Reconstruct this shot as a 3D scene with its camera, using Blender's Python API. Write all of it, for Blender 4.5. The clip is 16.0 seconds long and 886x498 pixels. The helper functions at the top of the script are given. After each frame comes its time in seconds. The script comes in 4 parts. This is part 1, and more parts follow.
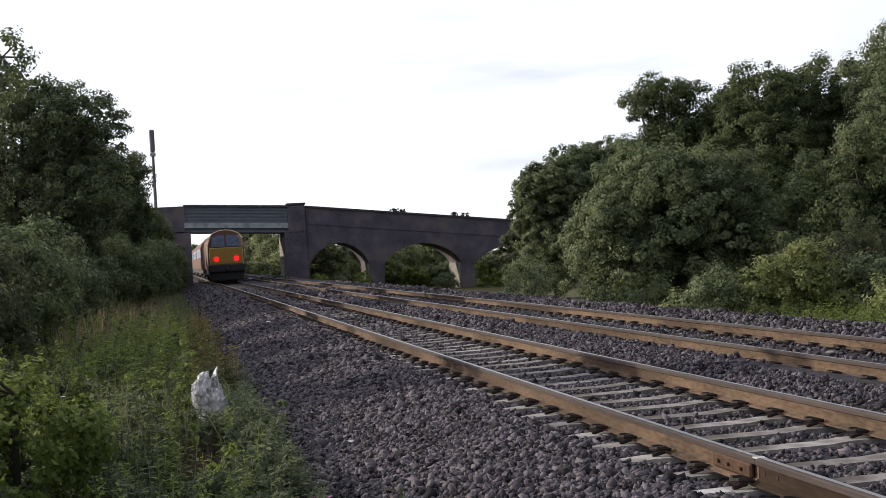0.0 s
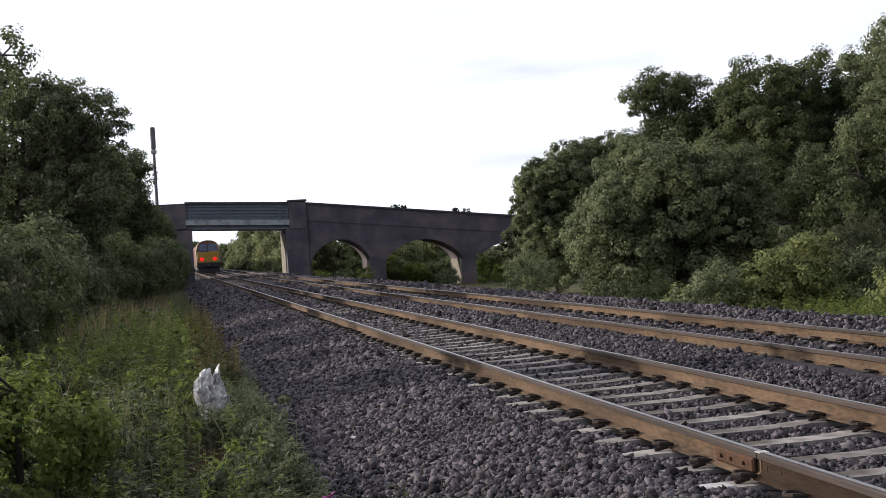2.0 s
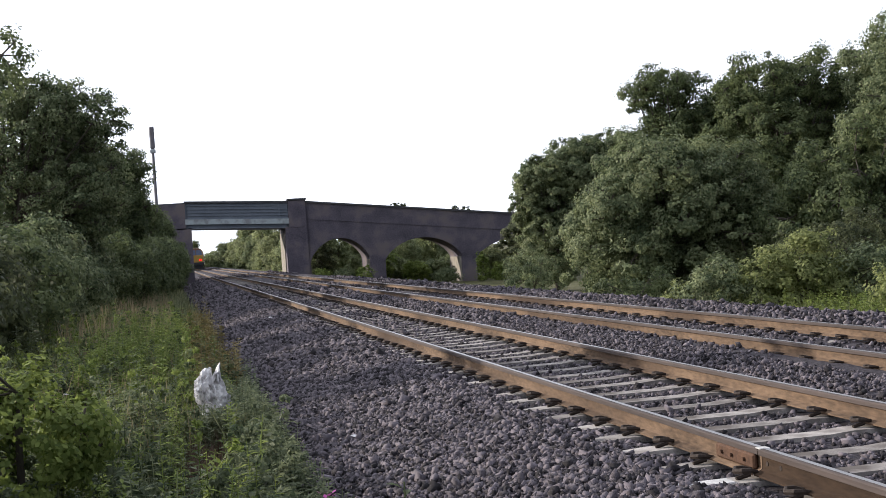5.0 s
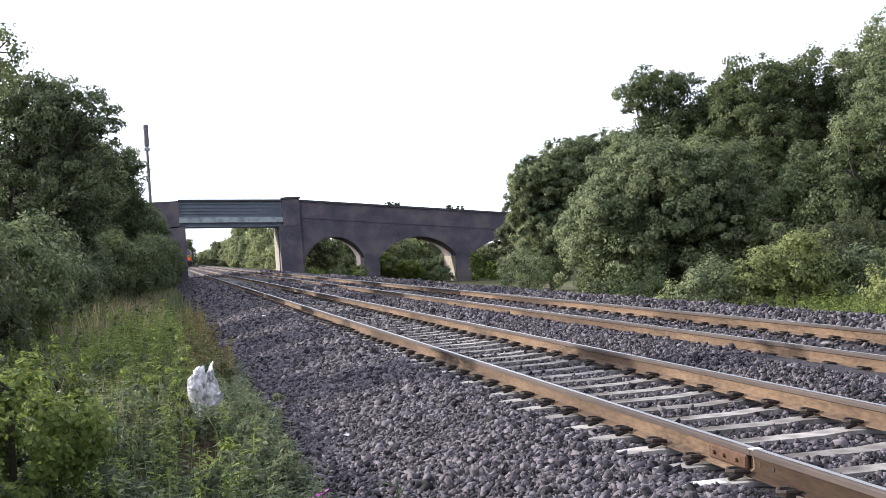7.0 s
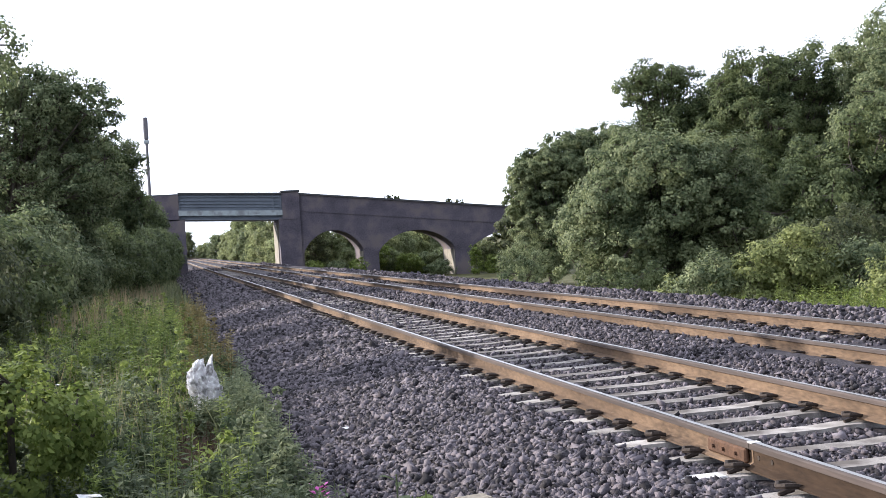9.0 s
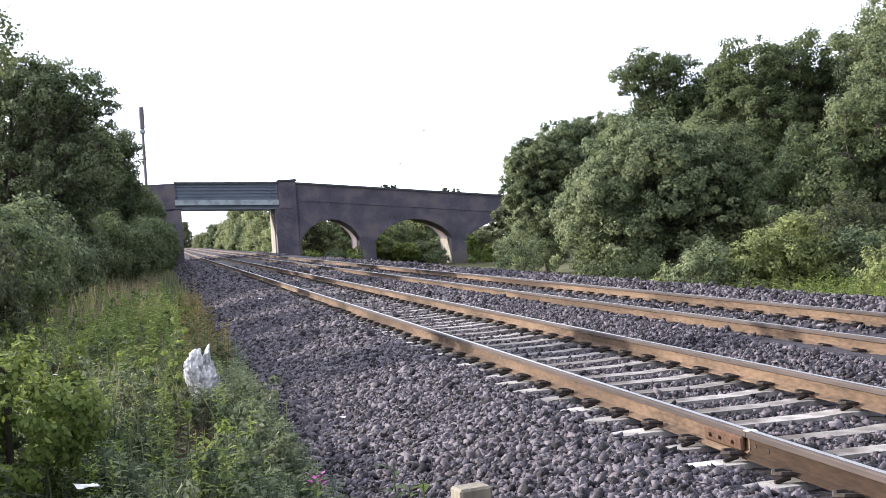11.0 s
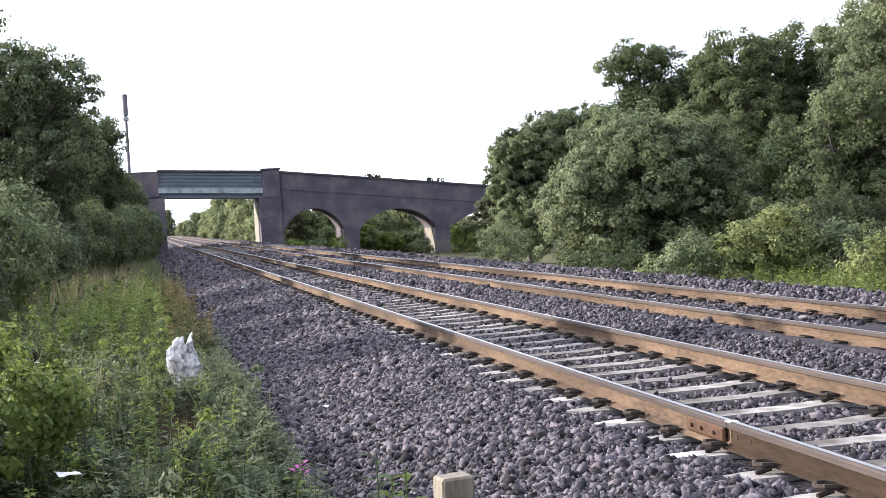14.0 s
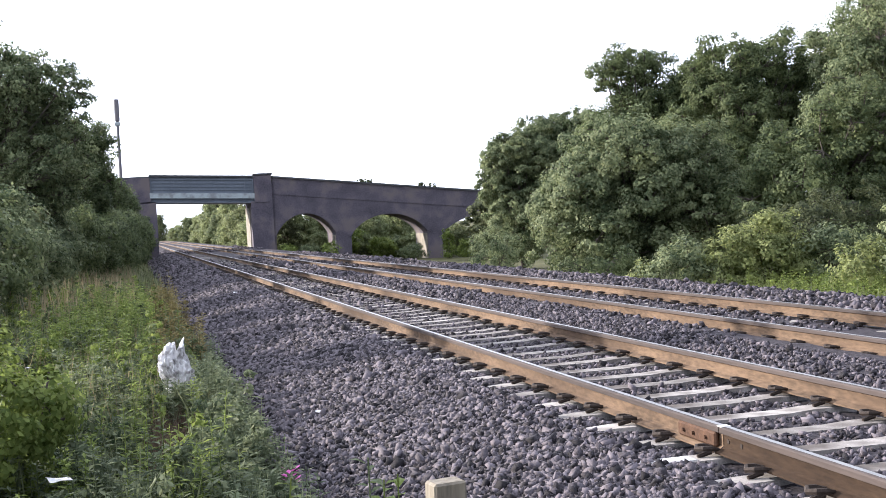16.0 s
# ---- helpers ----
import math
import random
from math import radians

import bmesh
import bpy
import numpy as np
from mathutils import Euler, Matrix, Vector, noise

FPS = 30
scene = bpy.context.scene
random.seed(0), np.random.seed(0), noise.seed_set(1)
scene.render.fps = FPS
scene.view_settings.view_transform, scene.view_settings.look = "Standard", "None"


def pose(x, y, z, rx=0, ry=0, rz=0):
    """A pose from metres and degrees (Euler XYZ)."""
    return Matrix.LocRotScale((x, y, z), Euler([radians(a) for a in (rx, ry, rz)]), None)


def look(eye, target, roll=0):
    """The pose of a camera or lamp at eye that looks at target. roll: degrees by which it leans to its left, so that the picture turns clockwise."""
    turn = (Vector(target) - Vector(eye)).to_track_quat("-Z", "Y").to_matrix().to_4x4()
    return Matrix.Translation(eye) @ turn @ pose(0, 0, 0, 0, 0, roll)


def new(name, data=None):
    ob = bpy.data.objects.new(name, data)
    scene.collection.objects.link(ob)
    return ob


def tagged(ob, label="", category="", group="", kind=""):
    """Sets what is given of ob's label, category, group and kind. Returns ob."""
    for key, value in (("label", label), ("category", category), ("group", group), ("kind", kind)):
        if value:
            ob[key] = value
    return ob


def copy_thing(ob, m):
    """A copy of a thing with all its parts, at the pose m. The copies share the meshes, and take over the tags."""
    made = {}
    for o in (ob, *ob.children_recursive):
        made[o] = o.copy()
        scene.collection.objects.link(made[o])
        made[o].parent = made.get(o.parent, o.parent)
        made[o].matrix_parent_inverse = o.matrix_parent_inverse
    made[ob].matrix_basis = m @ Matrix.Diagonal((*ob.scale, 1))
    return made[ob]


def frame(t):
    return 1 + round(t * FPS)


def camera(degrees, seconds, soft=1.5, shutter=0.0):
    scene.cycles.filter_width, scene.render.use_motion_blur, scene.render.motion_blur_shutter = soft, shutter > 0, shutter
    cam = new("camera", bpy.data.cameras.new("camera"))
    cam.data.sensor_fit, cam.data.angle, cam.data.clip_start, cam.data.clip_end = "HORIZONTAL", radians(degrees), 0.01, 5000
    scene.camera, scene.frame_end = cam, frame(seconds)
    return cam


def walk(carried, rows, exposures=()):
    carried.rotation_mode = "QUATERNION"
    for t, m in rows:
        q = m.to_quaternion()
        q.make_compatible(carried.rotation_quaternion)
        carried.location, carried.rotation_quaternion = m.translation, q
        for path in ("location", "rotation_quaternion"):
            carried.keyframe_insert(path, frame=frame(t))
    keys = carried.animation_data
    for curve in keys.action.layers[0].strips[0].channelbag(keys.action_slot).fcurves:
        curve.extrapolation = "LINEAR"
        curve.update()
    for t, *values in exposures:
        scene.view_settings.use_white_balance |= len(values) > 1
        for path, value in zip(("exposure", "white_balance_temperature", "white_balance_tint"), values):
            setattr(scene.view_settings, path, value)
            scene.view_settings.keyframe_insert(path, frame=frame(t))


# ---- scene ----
EYE = (0.0, 0.0, 1.318)
cam = camera(38.2, 16.0, soft=0.85)


def aim(yaw, pitch, roll):
    """A hand-held camera on one spot: degrees right of the track's line, up, and lean."""
    y, p = radians(yaw), radians(pitch)
    way = Vector((math.sin(y) * math.cos(p), math.cos(y) * math.cos(p), math.sin(p)))
    return look(EYE, Vector(EYE) + way * 10, roll)


PAN = [
    (0, 11.971, 0.125, -3.306),
    (0.5, 11.773, 0.099, -3.303),
    (1, 12.013, 0.021, -3.2),
    (1.5, 11.994, -0.086, -3.438),
    (2, 11.897, -0.054, -3.593),
    (2.5, 12.13, -0.081, -3.692),
    (3, 12.153, -0.13, -3.664),
    (3.5, 12.017, -0.139, -3.747),
    (4, 11.916, -0.137, -3.939),
    (6.5, 11.987, -0.181, -3.752),
    (7, 12.171, -0.191, -3.623),
    (7.5, 12.371, -0.213, -3.519),
    (8, 12.455, -0.239, -3.392),
    (8.5, 12.398, -0.336, -3.359),
    (9, 12.176, -0.488, -3.557),
    (11.5, 12.327, -1.059, -3.677),
    (12, 12.439, -1.128, -3.59),
    (12.5, 12.54, -1.289, -3.492),
    (13, 12.819, -1.444, -3.322),
    (13.5, 12.934, -1.472, -3.245),
    (14, 12.988, -1.484, -3.283),
    (14.5, 13.114, -1.41, -3.263),
    (15, 13.708, -1.372, -3.486),
    (15.5, 13.484, -1.324, -3.448),
    (16, 13.36, -1.281, -3.312),
]
walk(cam, [(t, aim(y, p, r)) for t, y, p, r in PAN],
     exposures=[(0, -0.03, 5900, 13), (4, 0.16, 5850, 13), (6.3, 0.96, 5650, 13), (9, 1.10, 5600, 13), (12, 1.32, 5600, 14), (16, 1.30, 5600, 14)])

# ---- light ----
SUN_AZ, SUN_EL = -54.0, 17.0   # degrees clockwise from the track's line; a low evening sun
world = bpy.data.worlds.new("sky")
scene.world = world
world.use_nodes = True
wn, wl = world.node_tree.nodes, world.node_tree.links
wn.clear()
sky = wn.new("ShaderNodeTexSky")
sky.sky_type, sky.sun_disc = "NISHITA", False
sky.sun_elevation, sky.sun_rotation = radians(SUN_EL), radians(SUN_AZ)
wt = wn.new("ShaderNodeTexCoord")
wm = wn.new("ShaderNodeMapping")
wm.inputs["Scale"].default_value = (1.5, 1.5, 9.0)
wl.new(wt.outputs["Generated"], wm.inputs["Vector"])
wz = wn.new("ShaderNodeTexNoise")
wz.inputs["Scale"].default_value, wz.inputs["Detail"].default_value = 2.2, 8.0
wl.new(wm.outputs["Vector"], wz.inputs["Vector"])
wr = wn.new("ShaderNodeValToRGB")
wr.color_ramp.elements[0].position, wr.color_ramp.elements[1].position = 0.30, 0.46
wr.color_ramp.elements[0].color = (0.7, 0.7, 0.7, 1)
wl.new(wz.outputs["Fac"], wr.inputs["Fac"])
wx = wn.new("ShaderNodeMix")
wx.data_type = "RGBA"
# cloud is brightest towards the sun
wd = wn.new("ShaderNodeVectorMath")
wd.operation = "DOT_PRODUCT"
wd.inputs[1].default_value = (math.sin(radians(SUN_AZ)), math.cos(radians(SUN_AZ)), 0.25)
wl.new(wt.outputs["Generated"], wd.inputs[0])
wg = wn.new("ShaderNodeMapRange")
wg.interpolation_type = "SMOOTHSTEP"
wg.inputs["From Min"].default_value, wg.inputs["From Max"].default_value = -0.5, 0.3
wl.new(wd.outputs["Value"], wg.inputs["Value"])
wc = wn.new("ShaderNodeMix")
wc.data_type = "RGBA"
wc.inputs["A"].default_value, wc.inputs["B"].default_value = (4.8, 5.2, 6.0, 1), (22.0, 21.9, 21.9, 1)
wl.new(wg.outputs["Result"], wc.inputs["Factor"])
wl.new(wc.outputs["Result"], wx.inputs["B"])
wl.new(wr.outputs["Color"], wx.inputs["Factor"])
wl.new(sky.outputs["Color"], wx.inputs["A"])
wb = wn.new("ShaderNodeBackground")
wb.inputs["Strength"].default_value = 0.052
wl.new(wx.outputs["Result"], wb.inputs["Color"])
wo = wn.new("ShaderNodeOutputWorld")
wl.new(wb.outputs["Background"], wo.inputs["Surface"])

sun = new("sun", bpy.data.lights.new("sun", "SUN"))
sun.data.energy, sun.data.angle, sun.data.color = 5.0, radians(1.0), (1.0, 0.86, 0.66)
_az, _el = radians(SUN_AZ), radians(SUN_EL)
sun.matrix_world = look((math.sin(_az) * 50, math.cos(_az) * 50, math.tan(_el) * 50), (0, 0, 0))


# ---- materials ----
def mat(name, dark, light, scale=8.0, rough=0.85, metal=0.0, bump=0.3, fine=60.0, vary=0.0, island=False, through_light=0.0, stretch=(1, 1, 1), spec=0.5, stain=None):
    """Colour between dark and light by coarse and fine noise, with relief; vary: how far each piece differs from the next."""
    m = bpy.data.materials.new(name)
    m.use_nodes = True
    n, l = m.node_tree.nodes, m.node_tree.links
    bs = n["Principled BSDF"]
    out = n["Material Output"]
    tc = n.new("ShaderNodeTexCoord")
    mp = n.new("ShaderNodeMapping")
    mp.inputs["Scale"].default_value = stretch
    l.new(tc.outputs["Object"], mp.inputs["Vector"])
    a = n.new("ShaderNodeTexNoise")
    a.inputs["Scale"].default_value, a.inputs["Detail"].default_value = scale, 5.0
    b = n.new("ShaderNodeTexNoise")
    b.inputs["Scale"].default_value, b.inputs["Detail"].default_value = fine, 3.0
    l.new(mp.outputs["Vector"], a.inputs["Vector"])
    l.new(mp.outputs["Vector"], b.inputs["Vector"])
    add = n.new("ShaderNodeMath")
    add.operation = "MULTIPLY_ADD"
    add.inputs[1].default_value = 0.45
    l.new(b.outputs["Fac"], add.inputs[0])
    mul = n.new("ShaderNodeMath")
    mul.operation = "MULTIPLY"
    mul.inputs[1].default_value = 0.55
    l.new(a.outputs["Fac"], mul.inputs[0])
    l.new(mul.outputs[0], add.inputs[2])
    fac = add.outputs[0]
    if vary:
        if island:
            g = n.new("ShaderNodeNewGeometry")
            rnd = g.outputs["Random Per Island"]
        else:
            g = n.new("ShaderNodeObjectInfo")
            rnd = g.outputs["Random"]
        v = n.new("ShaderNodeMath")
        v.operation = "MULTIPLY_ADD"
        v.inputs[1].default_value = vary
        l.new(rnd, v.inputs[0])
        l.new(fac, v.inputs[2])
        s = n.new("ShaderNodeMath")
        s.operation = "SUBTRACT"
        s.inputs[1].default_value = vary / 2
        l.new(v.outputs[0], s.inputs[0])
        fac = s.outputs[0]
    ramp = n.new("ShaderNodeValToRGB")
    e = ramp.color_ramp.elements
    e[0].position, e[0].color = 0.3, (*dark, 1)
    e[1].position, e[1].color = 0.7, (*light, 1)
    l.new(fac, ramp.inputs["Fac"])
    col = ramp.outputs["Color"]
    if stain:
        w = n.new("ShaderNodeTexNoise")
        w.inputs["Scale"].default_value, w.inputs["Detail"].default_value = stain[1], 6.0
        l.new(mp.outputs["Vector"], w.inputs["Vector"])
        wr_ = n.new("ShaderNodeValToRGB")
        wr_.color_ramp.elements[0].position, wr_.color_ramp.elements[1].position = 0.48, 0.66
        l.new(w.outputs["Fac"], wr_.inputs["Fac"])
        mx = n.new("ShaderNodeMix")
        mx.data_type = "RGBA"
        mx.inputs["B"].default_value = (*stain[0], 1)
        l.new(wr_.outputs["Color"], mx.inputs["Factor"])
        l.new(col, mx.inputs["A"])
        col = mx.outputs["Result"]
    l.new(col, bs.inputs["Base Color"])
    bs.inputs["Roughness"].default_value = rough
    bs.inputs["Metallic"].default_value = metal
    bs.inputs["Specular IOR Level"].default_value = spec
    if bump:
        bp = n.new("ShaderNodeBump")
        bp.inputs["Strength"].default_value = bump
        bp.inputs["Distance"].default_value = 0.02
        l.new(add.outputs[0], bp.inputs["Height"])
        l.new(bp.outputs["Normal"], bs.inputs["Normal"])
    if through_light:
        tr = n.new("ShaderNodeBsdfTranslucent")
        l.new(col, tr.inputs["Color"])
        ms = n.new("ShaderNodeMixShader")
        ms.inputs["Fac"].default_value = through_light
        l.new(bs.outputs["BSDF"], ms.inputs[1])
        l.new(tr.outputs["BSDF"], ms.inputs[2])
        l.new(ms.outputs["Shader"], out.inputs["Surface"])
    return m


def leaf_mat(name, dark, light, thin=0.46):
    return mat(name, dark, light, scale=0.5, fine=2.5, rough=0.6, bump=0, vary=0.34, island=True, through_light=thin, spec=0.12)


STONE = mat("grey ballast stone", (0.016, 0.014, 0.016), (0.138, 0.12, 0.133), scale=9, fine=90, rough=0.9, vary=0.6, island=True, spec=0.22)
# Darker than the stones: shade in the gaps is put into its colour.
BED = mat("packed ballast with gap shade", (0.012, 0.0105, 0.012), (0.075, 0.066, 0.074), scale=16, fine=45, rough=0.95, bump=1.0, spec=0.1)
SOIL = mat("grassy earth", (0.035, 0.04, 0.015), (0.12, 0.11, 0.05), scale=0.6, fine=20, rough=0.95, bump=0.6, spec=0.1)
RUST = mat("rusty rail side", (0.04, 0.027, 0.019), (0.205, 0.138, 0.088), scale=3, fine=40, rough=0.8, stretch=(1, 0.25, 1), stain=((0.05, 0.032, 0.021), 0.9), spec=0.12)
# Rust with the shade over the nearest rail length put into its colour.
RUST_SHADED = mat("rust darkened as shade", (0.013, 0.009, 0.007), (0.055, 0.035, 0.022), scale=3, fine=40, rough=0.8, stretch=(1, 0.25, 1), stain=((0.025, 0.017, 0.012), 0.9), spec=0.08)
HEADSIDE = mat("dull steel rail head", (0.035, 0.028, 0.026), (0.085, 0.066, 0.058), scale=3, fine=40, rough=0.7, metal=0.0, bump=0.1, spec=0.12, stretch=(1, 0.1, 1))
STEEL = mat("polished rail head", (0.16, 0.15, 0.143), (0.28, 0.265, 0.255), scale=3, fine=40, rough=0.36, metal=1.0, bump=0.05, stretch=(1, 0.1, 1))
CONC = mat("weathered concrete", (0.13, 0.118, 0.11), (0.42, 0.385, 0.355), scale=6, fine=70, rough=0.9, vary=0.35, stain=((0.10, 0.085, 0.075), 2.2), spec=0.2)
IRON = mat("dirty iron", (0.018, 0.014, 0.012), (0.055, 0.04, 0.032), scale=20, fine=90, rough=0.8, spec=0.2)
BRICK = mat("sooty blue brick", (0.058, 0.051, 0.064), (0.155, 0.135, 0.158), scale=0.7, fine=9, rough=0.9, bump=0.6, stain=((0.15, 0.125, 0.125), 0.7), spec=0.2)
COPING = mat("dark coping stone", (0.03, 0.03, 0.033), (0.09, 0.085, 0.085), scale=2, fine=20, rough=0.9)
GIRDER = mat("blue grey girder paint", (0.095, 0.11, 0.135), (0.165, 0.185, 0.215), scale=1.2, fine=14, rough=0.6)
FLANGE = mat("pale grey flange paint", (0.30, 0.34, 0.35), (0.44, 0.48, 0.48), scale=1.5, fine=15, rough=0.6, stain=((0.22, 0.23, 0.23), 1.5))
# Pale colour stands in for sun on the bridge's left-facing sides.
BRICK_SUNLIT = mat("sunlit brick face", (0.15, 0.13, 0.105), (0.30, 0.27, 0.22), scale=1.5, fine=15, rough=0.9)
BARK = mat("brown bark", (0.035, 0.028, 0.02), (0.11, 0.09, 0.07), scale=6, fine=40, rough=0.95, stretch=(1, 1, 0.2), bump=0.8)
LEAF_DARK = leaf_mat("dark green leaf", (0.04, 0.058, 0.026), (0.195, 0.225, 0.10))
# Distant haze and sunlight are put into this leaf's pale colour.
LEAF_FAR = leaf_mat("haze-paled green leaf", (0.13, 0.16, 0.075), (0.36, 0.385, 0.19), 0.55)
LEAF_MID = leaf_mat("mid green leaf", (0.05, 0.073, 0.034), (0.28, 0.31, 0.16))
LEAF_OLIVE = leaf_mat("olive green leaf", (0.09, 0.11, 0.05), (0.27, 0.29, 0.14), 0.5)
LEAF_YELLOW = leaf_mat("yellowish olive leaf", (0.10, 0.12, 0.04), (0.31, 0.335, 0.13))
LEAF_LIGHT = leaf_mat("light green leaf", (0.085, 0.12, 0.026), (0.28, 0.33, 0.09))
# Darker leaf for plants in shade: the shade is in its colour.
LEAF_SHADE = leaf_mat("green leaf darkened as shade", (0.036, 0.045, 0.024), (0.145, 0.16, 0.076))
WEED = leaf_mat("weed leaf", (0.045, 0.064, 0.034), (0.22, 0.245, 0.14))
GRASS = leaf_mat("meadow grass blade", (0.06, 0.075, 0.035), (0.28, 0.30, 0.155), 0.5)
STRAW = leaf_mat("dry grass stem", (0.16, 0.13, 0.07), (0.34, 0.28, 0.17))
DEAD = leaf_mat("brown dead stem", (0.05, 0.035, 0.025), (0.14, 0.10, 0.075))
MASTGREY = mat("dull galvanised steel", (0.10, 0.09, 0.10), (0.18, 0.165, 0.18), scale=2, fine=20, rough=0.6)
PLATE = mat("dark brown steel", (0.035, 0.02, 0.014), (0.11, 0.06, 0.036), scale=12, fine=60, rough=0.75, spec=0.12)
RUSTLEAF = leaf_mat("reddish dock leaf", (0.10, 0.075, 0.03), (0.28, 0.235, 0.095))


def glow(name, colour, strength):
    m = bpy.data.materials.new(name)
    m.use_nodes = True
    b = m.node_tree.nodes["Principled BSDF"]
    b.inputs["Base Color"].default_value = (*colour, 1)
    b.inputs["Emission Color"].default_value = (*colour, 1)
    b.inputs["Emission Strength"].default_value = strength
    return m


# ---- builders ----
def thing(name, m=None, label="", category="", group="", kind=""):
    ob = new(name)
    ob.empty_display_size = 0.2
    if m is not None:
        ob.matrix_world = m
    return tagged(ob, label, category, group, kind)


def part(name, bm, material, parent=None, label=""):
    me = bpy.data.meshes.new(name)
    bm.to_mesh(me)
    bm.free()
    me.materials.append(material)
    ob = new(name, me)
    ob.parent = parent
    return tagged(ob, label)


def array_part(name, verts, faces, material, parent=None, label="", smooth=False):
    """A mesh from numpy arrays: verts (n, 3), faces (m, 3 or 4)."""
    me = bpy.data.meshes.new(name)
    k = faces.shape[1]
    me.vertices.add(len(verts))
    me.vertices.foreach_set("co", np.ascontiguousarray(verts, dtype=np.float32).ravel())
    me.loops.add(len(faces) * k)
    me.loops.foreach_set("vertex_index", np.ascontiguousarray(faces, dtype=np.int32).ravel())
    me.polygons.add(len(faces))
    me.polygons.foreach_set("loop_start", np.arange(0, len(faces) * k, k, dtype=np.int32))
    me.update(calc_edges=True)
    me.materials.append(material)
    ob = new(name, me)
    ob.parent = parent
    return tagged(ob, label)


def box(bm, x0, x1, y0, y1, z0, z1, bevel=0.0):
    r = bmesh.ops.create_cube(bm, size=1.0)
    vs = r["verts"]
    for v in vs:
        v.co = Vector(((x0 + x1) / 2 + v.co.x * (x1 - x0), (y0 + y1) / 2 + v.co.y * (y1 - y0), (z0 + z1) / 2 + v.co.z * (z1 - z0)))
    if bevel:
        es = list({e for v in vs for e in v.link_edges})
        bmesh.ops.bevel(bm, geom=es, offset=bevel, segments=1, affect="EDGES")
    return bm


def boxes(*specs, bevel=0.0):
    bm = bmesh.new()
    for s in specs:
        box(bm, *s, bevel=bevel)
    return bm


def tube(bm, a, b, ra, rb, n=8):
    a, b = Vector(a), Vector(b)
    q = (b - a).to_track_quat("Z", "Y")
    rings = []
    for p, r in ((a, ra), (b, rb)):
        rings.append([bm.verts.new(p + q @ Vector((r * math.cos(i * math.tau / n), r * math.sin(i * math.tau / n), 0))) for i in range(n)])
    for i in range(n):
        bm.faces.new((rings[0][i], rings[0][(i + 1) % n], rings[1][(i + 1) % n], rings[1][i]))
    bm.faces.new(rings[0][::-1])
    bm.faces.new(rings[1])
    return bm


def prism(bm, outline, y0, y1):
    """An outline in x and z, drawn from y0 to y1."""
    a = [bm.verts.new((x, y0, z)) for x, z in outline]
    b = [bm.verts.new((x, y1, z)) for x, z in outline]
    n = len(a)
    for i in range(n):
        bm.faces.new((a[i], a[(i + 1) % n], b[(i + 1) % n], b[i]))
    bm.faces.new(a[::-1])
    bm.faces.new(b)
    bmesh.ops.recalc_face_normals(bm, faces=bm.faces)
    return bm


# ---- the line: where the tracks run ----
RAIL_L, GAUGE, NEXT = 3.3235, 1.505, 3.27


def bend(y):
    """The tracks swing gently to one side, then to the other beyond the bridge."""
    far = np.maximum(np.asarray(y, float) - 300.0, 0.0)
    return -0.2 * (1 - np.exp(-(np.maximum(np.asarray(y, float), 0.0) / 80.0) ** 3)) - 6.0e-5 * far ** 2


def profile(x):
    """Height of the ballast over the cross-section."""
    xs = [0.55, 1.0, 2.25, 2.75, 2.98, 3.1, 5.4, 5.6, 6.42, 6.68, 8.0, 8.2, 9.0, 9.7, 10.2, 11.4, 12.0]
    zs = [-0.75, -0.58, -0.27, -0.19, -0.195, -0.222, -0.224, -0.165, -0.125, -0.184, -0.184, -0.2, -0.215, -0.12, -0.16, -0.72, -1.0]
    return np.interp(x, xs, zs)


def earth(x, y):
    """Height of the ground beside and under the line."""
    xs = [-400, -60, -12, -5, -1.5, 0.3, 1.0, 11.0, 12.5, 16, 22, 40, 400]
    zs = [-2, -1.0, 0.2, 0.0, -0.45, -0.66, -0.72, -0.95, -1.0, -1.15, -1.9, -2.4, -3.0]
    return np.interp(x, xs, zs) + 0.32 * np.clip((4.5 - y) / 3.0, 0, 1) * np.clip((2.2 - np.abs(x)) / 1.2, 0, 1) + 0.05 * np.sin(x * 1.3 + y * 0.7) * np.sin(y * 0.45)


def sheet(name, xs, ys, height, material, bent=True):
    X, Y = np.meshgrid(xs, ys)
    Z = height(X, Y)
    if bent:
        X = X + bend(np.clip(Y, -50, 900))
    v = np.stack([X, Y, Z], -1).reshape(-1, 3)
    i = np.arange(len(ys) - 1)[:, None] * len(xs) + np.arange(len(xs) - 1)[None]
    f = np.stack([i, i + 1, i + 1 + len(xs), i + len(xs)], -1).reshape(-1, 4)
    return array_part(name, v, f, material)


def steps(*runs):
    out = []
    for a, b, d in runs:
        out += list(np.arange(a, b, d))
    return np.array(out + [runs[-1][1]])


ground = tagged(sheet("ground", np.concatenate([[-2000, -700, -400, -200, -100, -60, -30, -20], np.arange(-14, 24, 0.5), [25, 27, 30, 35, 40, 60, 100, 200, 400, 700, 2000]]),
                      steps((-200, -20, 20), (-20, 0, 4), (0, 130, 1.0), (130, 300, 10), (300, 4000, 200)), earth, SOIL),
                "rough grassy earth beside the railway line", "ground", kind="structure")
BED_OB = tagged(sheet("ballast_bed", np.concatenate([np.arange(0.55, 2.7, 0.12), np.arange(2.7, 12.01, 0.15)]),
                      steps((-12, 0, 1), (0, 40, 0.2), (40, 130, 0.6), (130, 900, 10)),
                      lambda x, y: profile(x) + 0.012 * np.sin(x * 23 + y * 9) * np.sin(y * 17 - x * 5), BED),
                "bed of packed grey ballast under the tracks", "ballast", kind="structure")

